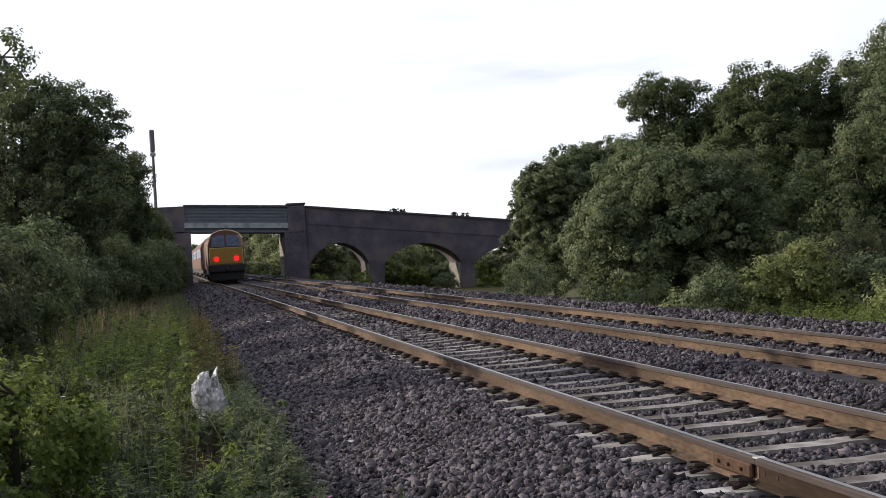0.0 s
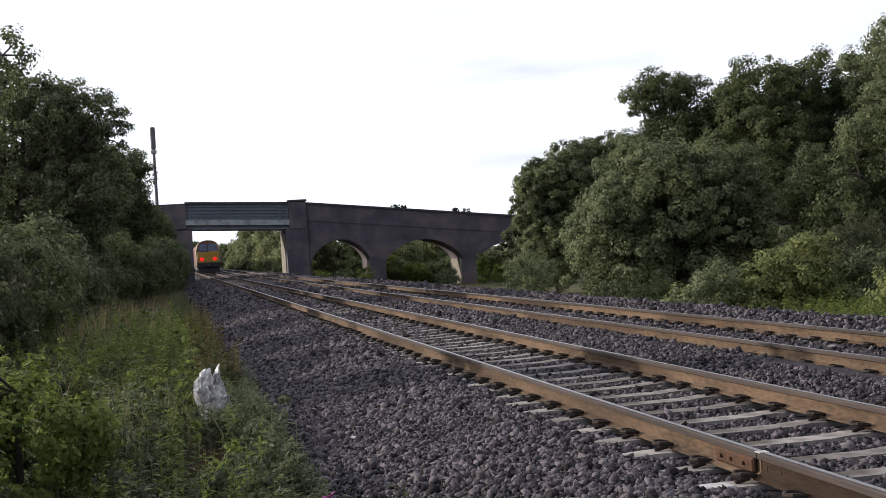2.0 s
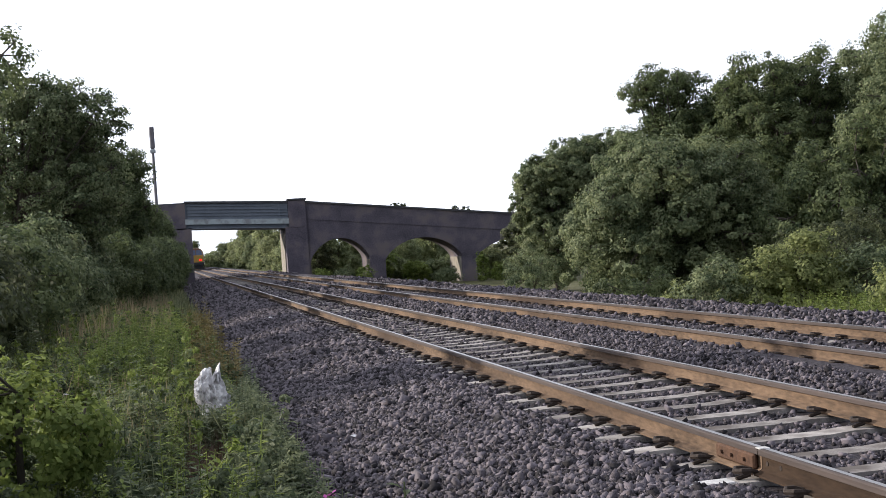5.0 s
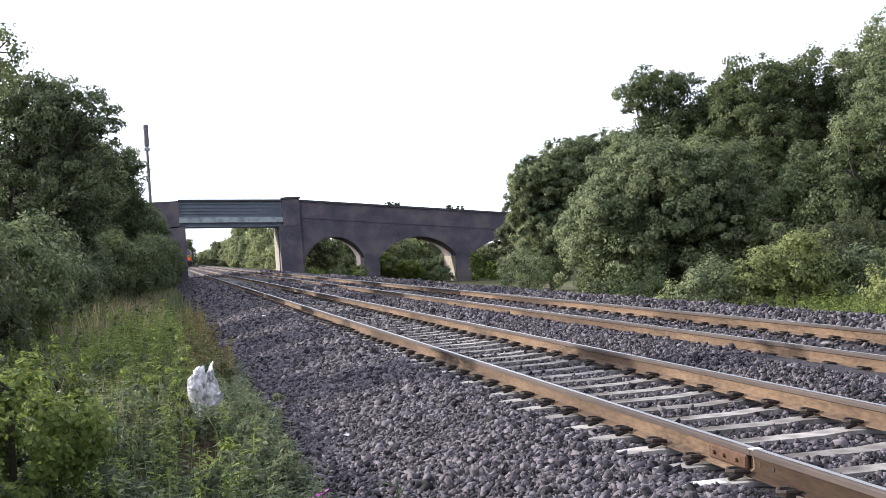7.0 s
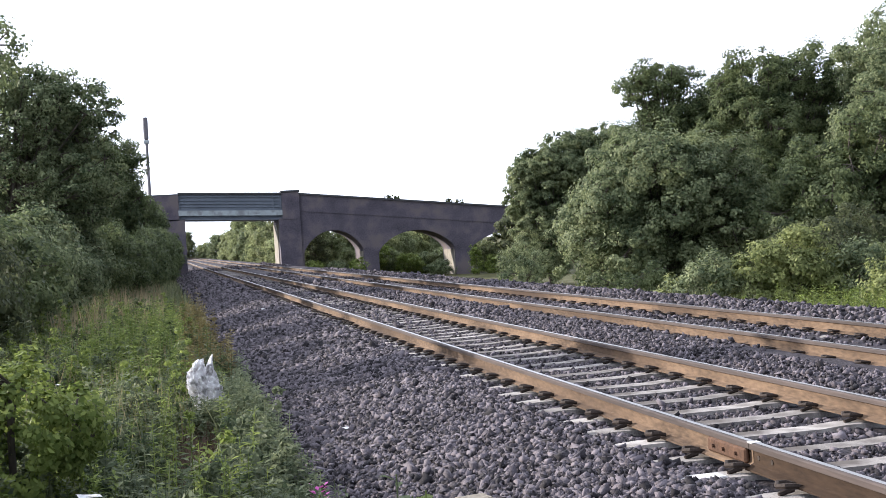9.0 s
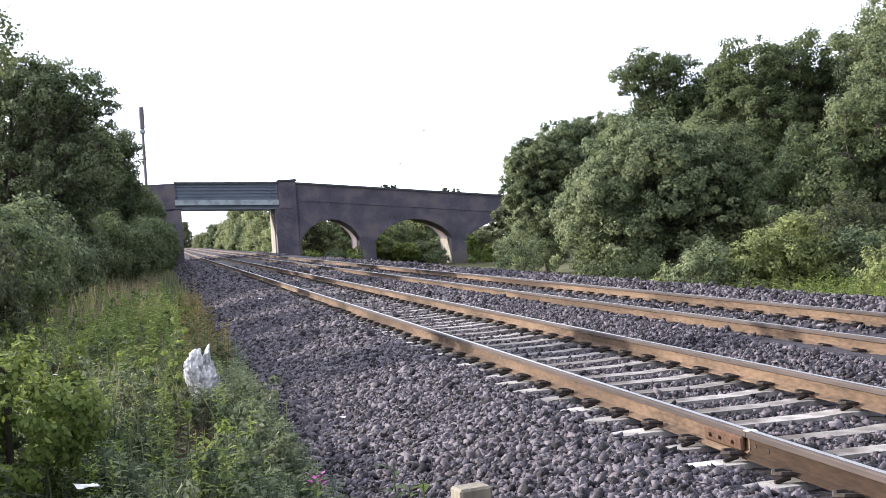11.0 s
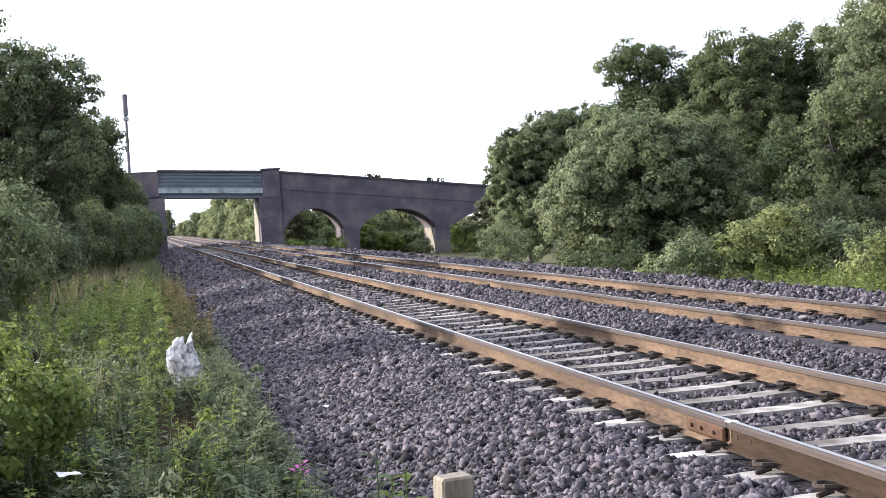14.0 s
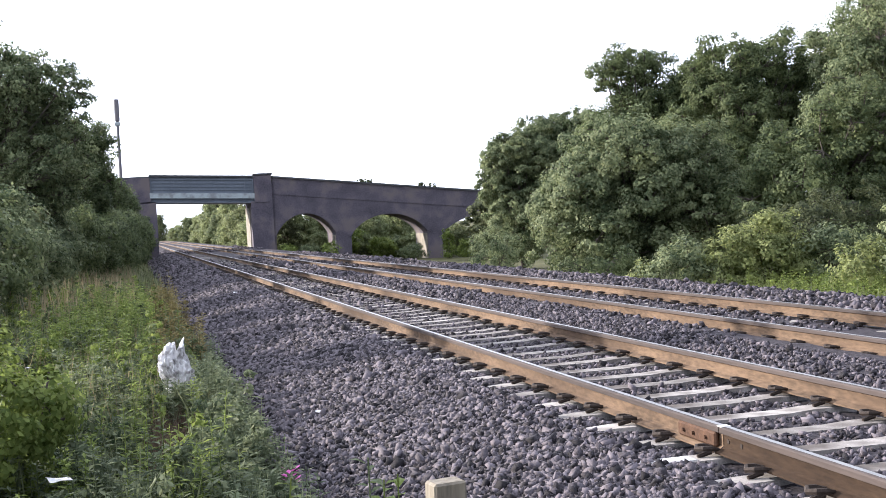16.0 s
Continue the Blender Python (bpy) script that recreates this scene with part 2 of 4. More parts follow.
CHIP_V = np.array([(x, y, z) for x in (-1, 1) for y in (-1, 1) for z in (-1, 1)], float) * 0.72
CHIP_F = np.array([(0, 1, 3), (0, 3, 2), (4, 6, 7), (4, 7, 5), (0, 4, 5), (0, 5, 1), (2, 3, 7), (2, 7, 6), (0, 2, 6), (0, 6, 4), (1, 5, 7), (1, 7, 3)])


def stones(count, x0, x1, y0, y1, size, seed, keep=None, skew=1.0):
    """Broken stones lying on the ballast: vertices and faces of count pieces."""
    r = np.random.default_rng(seed)
    x = r.uniform(x0, x1, count)
    y = y0 + (y1 - y0) * r.uniform(0, 1, count) ** skew
    if keep is not None:
        k = keep(x, y)
        x, y = x[k], y[k]
    n = len(x)
    s = size * r.lognormal(0, 0.28, n)
    v = CHIP_V[None] + r.uniform(-0.42, 0.42, (n, len(CHIP_V), 3))
    v = v * (s[:, None] * np.stack([r.uniform(0.9, 1.35, n), r.uniform(0.65, 1.05, n), r.uniform(0.45, 0.8, n)], -1))[:, None, :]
    q = r.normal(size=(n, 4))
    q /= np.linalg.norm(q, axis=1, keepdims=True)
    w, a, b, c = q.T
    R = np.stack([1 - 2 * (b * b + c * c), 2 * (a * b - c * w), 2 * (a * c + b * w), 2 * (a * b + c * w), 1 - 2 * (a * a + c * c), 2 * (b * c - a * w),
                  2 * (a * c - b * w), 2 * (b * c + a * w), 1 - 2 * (a * a + b * b)], -1).reshape(n, 3, 3)
    v = np.einsum("nij,nkj->nki", R, v)
    z = profile(x) + s * r.uniform(-0.3, 0.55, n)
    v = v + np.stack([x + bend(y), y, z], -1)[:, None, :]
    f = CHIP_F[None] + (np.arange(n) * len(CHIP_V))[:, None, None]
    return v.reshape(-1, 3), f.reshape(-1, 3)


# ---- tracks ----
SPACING = 0.65
SLEEPER_Y0 = 14.214


def rail_mesh(bm_rust, bm_rim, bm_steel, x, y0, y1):
    """Bull-faced flat-bottom rail: foot, web and head, and the bright running face."""
    half = [(-0.070, -0.159), (-0.070, -0.148), (-0.022, -0.132), (-0.009, -0.122), (-0.009, -0.052), (-0.036, -0.040)]
    out = half + [(-a, z) for a, z in half[::-1]]
    rim = [(-0.036, -0.040), (-0.036, -0.012), (-0.030, -0.003), (-0.014, 0.0)]
    rim = rim + [(-a, z) for a, z in rim[::-1]]
    top = [(-0.016, 0.0006), (0.018, 0.0006)]
    ys = [y for y in (steps((y0, 60, 4), (60, y1, 10)) if y1 > 60 else steps((y0, y1, 4)))]
    for bm, line in ((bm_rust, out), (bm_rim, rim), (bm_steel, top)):
        prev = None
        for y in ys:
            ring = [bm.verts.new((x + a + bend(y), y, z)) for a, z in line]
            if prev:
                for i in range(len(ring) - 1):
                    bm.faces.new((prev[i], ring[i], ring[i + 1], prev[i + 1]))
            prev = ring


def sleeper_mesh():
    bm = bmesh.new()
    prof = [(-1.25, -0.40), (-1.25, -0.215), (-1.20, -0.20), (-0.95, -0.185), (-0.55, -0.185), (-0.35, -0.198), (0.35, -0.198), (0.55, -0.185), (0.95, -0.185), (1.20, -0.20), (1.25, -0.215), (1.25, -0.40)]
    prism(bm, prof, -0.10, 0.10)
    return bm


def clip_mesh():
    """One sprung steel clip, bent from a single bar, gripping the rail's foot."""
    bm = bmesh.new()
    pts = [Vector(p) for p in ((-0.045, -0.05, -0.138), (-0.09, -0.055, -0.128), (-0.14, -0.05, -0.125), (-0.165, 0.0, -0.132), (-0.14, 0.05, -0.125), (-0.09, 0.055, -0.128), (-0.05, 0.035, -0.138), (-0.075, 0.0, -0.158), (-0.16, 0.0, -0.178))]
    prev = None
    for i, p in enumerate(pts):
        d = (pts[min(i + 1, len(pts) - 1)] - pts[max(i - 1, 0)]).normalized()
        q = d.to_track_quat("Z", "Y")
        r = 0.0165 if i not in (0, len(pts) - 1) else 0.013
        ring = [bm.verts.new(p + q @ Vector((r * math.cos(k * math.tau / 6), r * math.sin(k * math.tau / 6), 0))) for k in range(6)]
        if prev:
            for k in range(6):
                bm.faces.new((prev[k], prev[(k + 1) % 6], ring[(k + 1) % 6], ring[k]))
        else:
            bm.faces.new(ring[::-1])
        prev = ring
    bm.faces.new(prev)
    bmesh.ops.recalc_face_normals(bm, faces=bm.faces)
    return bm


_s = sleeper_mesh()
SLEEPER_ME = bpy.data.meshes.new("sleeper")
_s.to_mesh(SLEEPER_ME)
SLEEPER_ME.materials.append(CONC)
_s.free()
_s = clip_mesh()
CLIP_ME = bpy.data.meshes.new("rail_clip")
_s.to_mesh(CLIP_ME)
CLIP_ME.materials.append(IRON)
_s.free()


def track(x_left, offset, y_last, y_clip, label, joint=None):
    t = thing("railway_track", None, label, "railway track", "tracks of the line")
    pieces = [(x_left, -10, 900, RUST, "rail with rust-brown sides"), (x_left + GAUGE, -10, 900, RUST, "rail with rust-brown sides")]
    if joint:       # the first rail is laid in two lengths
        # The nearer length's darker sides carry painted shade.
        pieces[:1] = [(x_left, -10, joint - 0.004, RUST_SHADED, "rust-brown rail with shade painted on its sides"), (x_left, joint + 0.004, 900, RUST, "rail with rust-brown sides")]
    for x, y0, y1, side, text in pieces:
        a, b, c = bmesh.new(), bmesh.new(), bmesh.new()
        rail_mesh(a, b, c, x, y0, y1)
        r = part("rail", a, side, t, text)
        part("rail_head", b, HEADSIDE, r, "dull brown steel rail head")
        part("running_face", c, STEEL, r, "polished steel running band")
    i = -40
    while SLEEPER_Y0 + offset + i * SPACING < y_last:
        y = SLEEPER_Y0 + offset + i * SPACING
        i += 1
        if y < -9:
            continue
        s = new("sleeper", SLEEPER_ME)
        s.parent = t
        s.location = (x_left + GAUGE / 2 + bend(y), y, random.uniform(-0.012, 0.006))
        s.rotation_euler = (0, random.uniform(-0.006, 0.006), random.uniform(-0.012, 0.012))
        if y < y_clip:
            for d in (-GAUGE / 2, GAUGE / 2):
                for turn in (0, math.pi):
                    c = new("rail_clip", CLIP_ME)
                    c.parent = s
                    c.location = (d, 0, 0)
                    c.rotation_euler = (0, 0, turn)
    return t


NEAR_TRACK = track(RAIL_L, 0.0, 118, 55, "near track of rusty rails on concrete sleepers", 7.02)
track(RAIL_L + NEXT, 0.27, 110, 50, "far track of rusty rails on concrete sleepers")

# ---- bridge ----
YB, DEEP = 112.0, 5.6


def bridge():
    b = thing("road_bridge", None, "dark brick road bridge with a steel girder span", "bridge", kind="structure")
    g = lambda x: -0.052 * (x - 1.29)          # the road falls towards the arches
    def slab(x0, x1, y0, y1, z0, z1):
        bm = bmesh.new()
        vs = [bm.verts.new((x, y, z + g(x))) for y in (y0, y1) for x, z in ((x0, z0), (x1, z0), (x1, z1), (x0, z1))]
        for f in ((0, 1, 2, 3), (7, 6, 5, 4), (0, 4, 5, 1), (1, 5, 6, 2), (2, 6, 7, 3), (3, 7, 4, 0)):
            bm.faces.new([vs[k] for k in f])
        bmesh.ops.recalc_face_normals(bm, faces=bm.faces)
        return bm
    part("deck", slab(0.3, 10.1, YB + 0.3, YB + DEEP, 4.25, 4.75), GIRDER, b)
    part("girder_web", slab(1.2, 10.1, YB + 0.10, YB + 0.3, 4.3, 6.45), GIRDER, b, "blue-grey plate girder")
    part("lower_flange", slab(1.2, 10.1, YB - 0.18, YB + 0.12, 4.62, 5.06), FLANGE, b, "pale grey flange")
    part("bottom_plate", slab(1.2, 10.1, YB - 0.10, YB + 0.12, 4.25, 4.34), GIRDER, b)
    for z in (5.35, 5.62, 5.9, 6.2):
        part("rail_strip", slab(1.2, 10.06, YB + 0.02, YB + 0.10, z, z + 0.10), GIRDER, b)
    for x in (1.3, 9.3, 9.95):
        part("stiffener", slab(x - 0.05, x + 0.05, YB + 0.0, YB + 0.12, 5.06, 6.45), GIRDER, b)
    part("girder_cap", slab(1.2, 10.1, YB - 0.1, YB + 0.35, 6.45, 6.62), COPING, b)
    part("abutment", boxes((-1.6, 1.7, YB - 0.1, YB + DEEP, -2, 4.3)), BRICK, b, "sooty brick abutment")
    part("wing_wall", boxes((-22, -1.4, YB + 0.1, YB + 0.7, -2, 6.35)), BRICK, b)
    part("coping", boxes((-22, 1.2, YB - 0.05, YB + 0.8, 6.3, 6.5)), COPING, b)
    part("parapet_end", boxes((-1.5, 1.25, YB - 0.1, YB + 0.7, 4.2, 6.4)), BRICK, b)
    part("abutment", boxes((9.72, 11.6, YB - 0.15, YB + DEEP, -2.5, 3.9)), BRICK, b, "sooty brick abutment")
    part("pilaster", boxes((10.06, 11.57, YB - 0.2, YB + 0.8, 3.8, 6.12)), BRICK, b)
    part("pilaster_cap", boxes((9.98, 11.66, YB - 0.28, YB + 0.88, 6.12, 6.32), bevel=0.05), COPING, b)
    # Added facing: sunlight on the abutment's inner side, put into a pale colour.
    part("lit_jamb", boxes((9.64, 9.74, YB + 1.2, YB + DEEP - 0.3, -0.8, 3.4)), BRICK_SUNLIT, b, "abutment side with sunlight painted in")
    # the arcade
    arches = [(11.75, 17.0, 0.7, 2.62), (18.35, 25.3, 0.35, 2.2), (26.65, 33.6, 0.0, 1.55)]
    top = lambda x: 5.90 - 0.1155 * (x - 11.57)
    bm = bmesh.new()
    xs = []
    for x0, x1, s, c in arches:
        xs += [x0 + (x1 - x0) * (1 - math.cos(math.pi * k / 28)) / 2 for k in range(29)]
    xs = sorted(set([11.57] + xs + [36.0]))
    def under(x, side):
        for x0, x1, s, c in arches:
            if x0 - 1e-6 <= x <= x1 + 1e-6 and x0 <= x + side * 1e-3 <= x1:
                u = (2 * (x - x0) / (x1 - x0) - 1)
                return s + (c - s) * max(0.0, 1 - min(1, abs(u)) ** 2.0) ** 0.72
        return -3.2
    y0, y1 = YB, YB + 5.2
    for xa, xb in zip(xs, xs[1:]):
        za, zb = under(xa, 1), under(xb, -1)
        q = [(xa, za), (xb, zb), (xb, top(xb)), (xa, top(xa))]
        f = [bm.verts.new((x, y0, z)) for x, z in q]
        r = [bm.verts.new((x, y1, z)) for x, z in q]
        bm.faces.new(f)
        bm.faces.new(r[::-1])
        bm.faces.new((f[0], r[0], r[1], f[1]))
        bm.faces.new((f[2], r[2], r[3], f[3]))
    for x0, x1, s, c in arches:
        for x in (x0, x1):
            vs = [bm.verts.new((x, y, z)) for y, z in ((y0, -3.2), (y1, -3.2), (y1, s), (y0, s))]
            bm.faces.new(vs)
    bmesh.ops.remove_doubles(bm, verts=bm.verts, dist=0.001)
    bmesh.ops.recalc_face_normals(bm, faces=bm.faces)
    part("arcade_wall", bm, BRICK, b, "sooty brick wall with three low arches")
    # rings, string course, parapet coping
    for x0, x1, s, c in arches:
        bm = bmesh.new()
        prev = None
        for k in range(29):
            a = math.pi * k / 28
            cx, rx, rz = (x0 + x1) / 2, (x1 - x0) / 2, c - s
            inner = (cx - rx * math.cos(a), s + rz * math.sin(a) ** 1.44)
            outer = (cx - (rx + 0.35) * math.cos(a), s + 0.10 + (rz + 0.35) * math.sin(a) ** 1.44)
            ring = [bm.verts.new((p[0], y, p[1])) for p, y in ((inner, YB - 0.05), (outer, YB - 0.05), (outer, YB + 0.05), (inner, YB + 0.05))]
            if prev:
                for i in range(4):
                    bm.faces.new((prev[i], prev[(i + 1) % 4], ring[(i + 1) % 4], ring[i]))
            prev = ring
        bmesh.ops.recalc_face_normals(bm, faces=bm.faces)
        part("arch_ring", bm, BRICK, b)
    def course(z, t, o, m, name):
        part(name, prism(bmesh.new(), [(11.6, top(11.6) + z), (36, top(36) + z), (36, top(36) + z + t), (11.6, top(11.6) + z + t)], YB - o, YB + 0.5), m, b)
    course(0.0, 0.16, 0.12, COPING, "parapet_coping")
    course(-1.45, 0.16, 0.05, BRICK, "string_course")
    # Added facings: sun on the pier sides, painted pale.
    part("pier_face", boxes((25.22, 25.34, YB + 0.3, YB + 4.6, -2.6, 0.25)), BRICK_SUNLIT, b, "pier side with sunlight painted in")
    part("pier_face", boxes((16.95, 17.06, YB + 0.2, YB + 2.0, -2.6, 0.6)), BRICK_SUNLIT, b, "pier side with sunlight painted in")
    return b


bridge()


def mast():
    m = thing("radio_mast", pose(-1.15, 118, -0.5), "slim grey radio mast with a panel aerial", "mast")
    part("pole", tube(tube(bmesh.new(), (0, 0, 0), (0, 0, 7), 0.17, 0.15), (0, 0, 7), (0, 0, 12.4), 0.15, 0.12), MASTGREY, m)
    part("aerial", boxes((-0.22, 0.22, -0.22, 0.22, 12.3, 14.3), bevel=0.09), MASTGREY, m, "grey panel aerial")
    part("bracket", boxes((-0.25, 0.25, -0.22, 0.22, 11.9, 12.25), bevel=0.05), FLANGE, m)
    return m


mast()


# ---- plants ----
def leaves(centres, radii, per, size, seed, up=0.35, slim=0.62, out_from=None):
    """Clumps of folded leaves: centres (n, 3), radii (n,); out_from: each clump's way out of its crown."""
    r = np.random.default_rng(seed)
    n = len(centres)
    c = np.repeat(centres, per, 0)
    rad = np.repeat(radii, per)
    d = r.normal(size=(n * per, 3))
    d /= np.linalg.norm(d, axis=1, keepdims=True)
    p = c + d * (rad * r.uniform(0.25, 1.0, n * per) ** 0.6)[:, None] * np.array([1, 1, 0.75])
    nrm = d * 0.8 + r.normal(size=d.shape) * 0.48 + np.array([0, 0, up])
    if out_from is not None:    # leaves of a crown turn outwards to the light
        nrm = d * 0.55 + r.normal(size=d.shape) * 0.34 + np.repeat(out_from, per, 0) * 0.85 + np.array([0, 0, up * 0.6])
    nrm /= np.linalg.norm(nrm, axis=1, keepdims=True)
    t = np.cross(nrm, r.normal(size=d.shape))
    t /= np.linalg.norm(t, axis=1, keepdims=True) + 1e-9
    s = np.cross(nrm, t)
    L = (size * r.uniform(0.6, 1.3, len(p)))[:, None]
    v = np.stack([p - t * L * 0.5, p + s * L * slim * 0.5 - nrm * L * 0.08, p + t * L * 0.5, p - s * L * slim * 0.5 - nrm * L * 0.08], 1)
    f = np.arange(len(p) * 4).reshape(-1, 4)
    return v.reshape(-1, 3), f


def tree(name, base, blobs, material, seed, per=80, size=0.115, clump=0.36, dens=2.4, trunk=0.16, label="", category="tree", group=""):
    """blobs: ellipsoids (x, y, z, rx, ry, rz) of the crown, measured from the foot."""
    r = np.random.default_rng(seed)
    t = thing(name, pose(*base), label, category, group)
    cs, rs, ws = [], [], []
    bm = bmesh.new()
    top = max(b[2] for b in blobs)
    fork = Vector((0, 0, max(0.3, top * 0.35)))
    tube(bm, (0, 0, -0.4), fork, trunk, trunk * 0.75, 9)
    billows = []
    for bx, by, bz, rx, ry, rz in blobs:
        if min(rx, rz) < 0.95:
            billows.append((bx, by, bz, rx, ry, rz, dens))
            continue
        billows.append((bx, by, bz, rx * 0.72, ry * 0.72, rz * 0.72, dens * 0.55))
        m = int(9 + 5 * min(rx, rz))
        for i in range(m):      # spread evenly over the crown, unevenly sized
            h, a = 1 - 2 * (i + 0.5) / m, i * 2.39996 + seed
            w = math.sqrt(1 - h * h)
            q = r.uniform(0.30, 0.50) * min(rx, rz)
            g = r.uniform(0.62, 0.86)
            billows.append((bx + rx * g * w * math.cos(a), by + ry * g * w * math.sin(a), bz + rz * g * h, q, q, q * 0.85, dens * 1.25))
    for bx, by, bz, rx, ry, rz, dens in billows:
        area = 4 * math.pi * ((rx * ry) ** 1.6 / 3 + (rx * rz) ** 1.6 / 3 + (ry * rz) ** 1.6 / 3) ** (1 / 1.6)
        n = max(6, int(area * dens))
        d = r.normal(size=(n, 3))
        d /= np.linalg.norm(d, axis=1, keepdims=True)
        k = r.uniform(0.55, 1.06, n) ** 0.5
        lump = 1 + 0.16 * np.sin(d[:, 0] * 5 + seed) * np.sin(d[:, 2] * 6 + by) + 0.10 * np.sin(d[:, 1] * 9 + bx)
        c = np.array([bx, by, bz]) + d * np.array([rx, ry, rz]) * (k * lump)[:, None]
        cs.append(c)
        rs.append(clump * r.uniform(0.5, 1.25, n))
        ws.append(d)
        mid = Vector((bx, by, bz))
        knee = fork.lerp(mid, 0.5) + Vector((0, 0, 0.1 * rz))
        tube(bm, fork, knee, trunk * 0.4, trunk * 0.26, 5)
        tube(bm, knee, mid, trunk * 0.26, trunk * 0.12, 5)
        for i in range(0, n, max(1, n // 5)):
            tube(bm, mid, Vector(c[i]), trunk * 0.14, 0.012, 4)
    part("trunk", bm, BARK, t, "brown trunk and limbs")
    cs, rs = np.concatenate(cs), np.concatenate(rs)
    v, f = leaves(cs, rs, per, size, seed + 1, out_from=np.concatenate(ws))
    ob = array_part("crown", v, f, material, t)
    ob["kind"] = "stuff"
    return t


# beside the line, from the clearing to the bridge
LEFT = "trees beside the line"
tree("tree", (-5.3, 47, 0.0), [(0, 0, 3.6, 2.2, 2.4, 2.8), (-0.6, 0.5, 7.2, 1.9, 2.0, 1.6), (1.2, 0.5, 7.3, 1.2, 1.6, 1.0), (1.5, 0, 6.0, 1.4, 1.8, 1.3), (1.9, -0.5, 3.6, 1.4, 1.8, 2.0), (-1.2, 1, 8.5, 0.9, 1.2, 0.6), (2.5, 0, 6.5, 1.3, 1.6, 1.5), (2.8, 0, 4.2, 1.3, 1.8, 1.8)], LEAF_MID, 11, label="dark leafy tree beside the track", group=LEFT, dens=1.7)
tree("tree", (-3.25, 20, -0.3), [(-0.3, 0, 2.6, 1.1, 1.2, 1.5), (0.5, 0, 4.4, 0.8, 0.9, 0.75), (0.0, 0, 5.3, 0.8, 0.8, 0.6), (0.95, 0, 4.9, 0.45, 0.5, 0.4)], LEAF_DARK, 17, per=44, size=0.075, clump=0.2, dens=5, trunk=0.1, label="small leafy tree leaning over the rough grass", group=LEFT)
tree("tree", (-3.9, 60, 0.0), [(0, 0, 3.0, 2.3, 2.6, 2.8), (1.5, 0, 5.6, 1.4, 1.8, 1.4), (2.1, 0, 4.2, 1.0, 1.8, 1.5), (-1.4, 0.5, 6.2, 1.6, 2, 1.5), (1.4, 0, 3.4, 1.2, 2, 2.0)], LEAF_DARK, 12, label="dark leafy tree beside the track", group=LEFT)
tree("tree", (-2.6, 76, -0.2), [(0, 0, 2.6, 2.2, 3.2, 2.8), (0.5, 0, 4.4, 1.5, 2.4, 1.1), (-1.4, 0, 5.2, 1.5, 2.4, 1.2)], LEAF_DARK, 13, label="dark leafy tree beside the track", group=LEFT)
tree("tree", (-1.5, 95, -0.5), [(0, 0, 2.4, 1.9, 4.0, 2.8), (0.4, -2, 4.4, 1.3, 2.4, 1.3), (-1.5, 2, 5.0, 1.4, 2.4, 1.3)], LEAF_DARK, 14, label="dark leafy tree beside the bridge", group=LEFT)
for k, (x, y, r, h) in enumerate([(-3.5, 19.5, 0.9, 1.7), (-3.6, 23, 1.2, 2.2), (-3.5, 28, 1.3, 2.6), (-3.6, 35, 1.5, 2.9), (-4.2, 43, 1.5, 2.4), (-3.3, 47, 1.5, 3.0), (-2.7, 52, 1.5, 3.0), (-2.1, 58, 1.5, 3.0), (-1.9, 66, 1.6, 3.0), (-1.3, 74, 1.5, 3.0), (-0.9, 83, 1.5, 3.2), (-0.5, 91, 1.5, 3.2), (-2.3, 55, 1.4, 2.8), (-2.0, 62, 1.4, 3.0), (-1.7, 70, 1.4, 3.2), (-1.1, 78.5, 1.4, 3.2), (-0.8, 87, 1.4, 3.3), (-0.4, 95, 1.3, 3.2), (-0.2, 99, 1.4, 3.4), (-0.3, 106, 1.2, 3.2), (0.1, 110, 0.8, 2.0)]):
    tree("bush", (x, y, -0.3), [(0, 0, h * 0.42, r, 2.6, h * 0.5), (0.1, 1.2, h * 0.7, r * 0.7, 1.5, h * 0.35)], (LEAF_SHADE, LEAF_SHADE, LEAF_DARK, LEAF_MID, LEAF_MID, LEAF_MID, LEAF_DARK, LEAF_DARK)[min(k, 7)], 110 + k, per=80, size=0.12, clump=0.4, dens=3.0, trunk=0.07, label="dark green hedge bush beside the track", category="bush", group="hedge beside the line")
# The last two lumps stand out of view, added to shade the near rails.
tree("bush", (-1.12, 9.2, -0.5), [(0, 0, 0.55, 0.5, 0.6, 0.58), (0.42, 0, 0.7, 0.22, 0.3, 0.26), (-0.2, 0, 0.95, 0.25, 0.3, 0.22), (-0.5, 0.3, 0.5, 0.5, 0.5, 0.6), (-1.3, -1.6, 1.5, 0.8, 1.1, 1.3), (-1.7, -1.4, 2.9, 0.85, 1.2, 1.4)], LEAF_LIGHT, 16, per=70, size=0.055, clump=0.15, dens=20, trunk=0.03, label="bright green bush in the rough grass", category="bush")
# across the line
RIGHT = "trees across the line"
tree("tree", (22.8, 75, -2.0), [(-0.2, 0, 3.2, 2.0, 3, 3.4), (0.6, 0, 7.0, 2.0, 2.6, 1.8), (2.6, 0, 6.0, 2.2, 2.6, 3.0), (-1.5, 0, 5.2, 1.1, 2, 1.4), (-1.2, 0, 6.9, 1.0, 1.6, 1.1), (1.4, 0, 8.5, 1.3, 1.8, 0.9), (2.9, 0, 8.4, 1.4, 2, 1.0), (4.6, 0, 8.3, 1.3, 2, 1.4)], LEAF_MID, 21, label="leafy green tree at the bridge end", group=RIGHT, size=0.16)
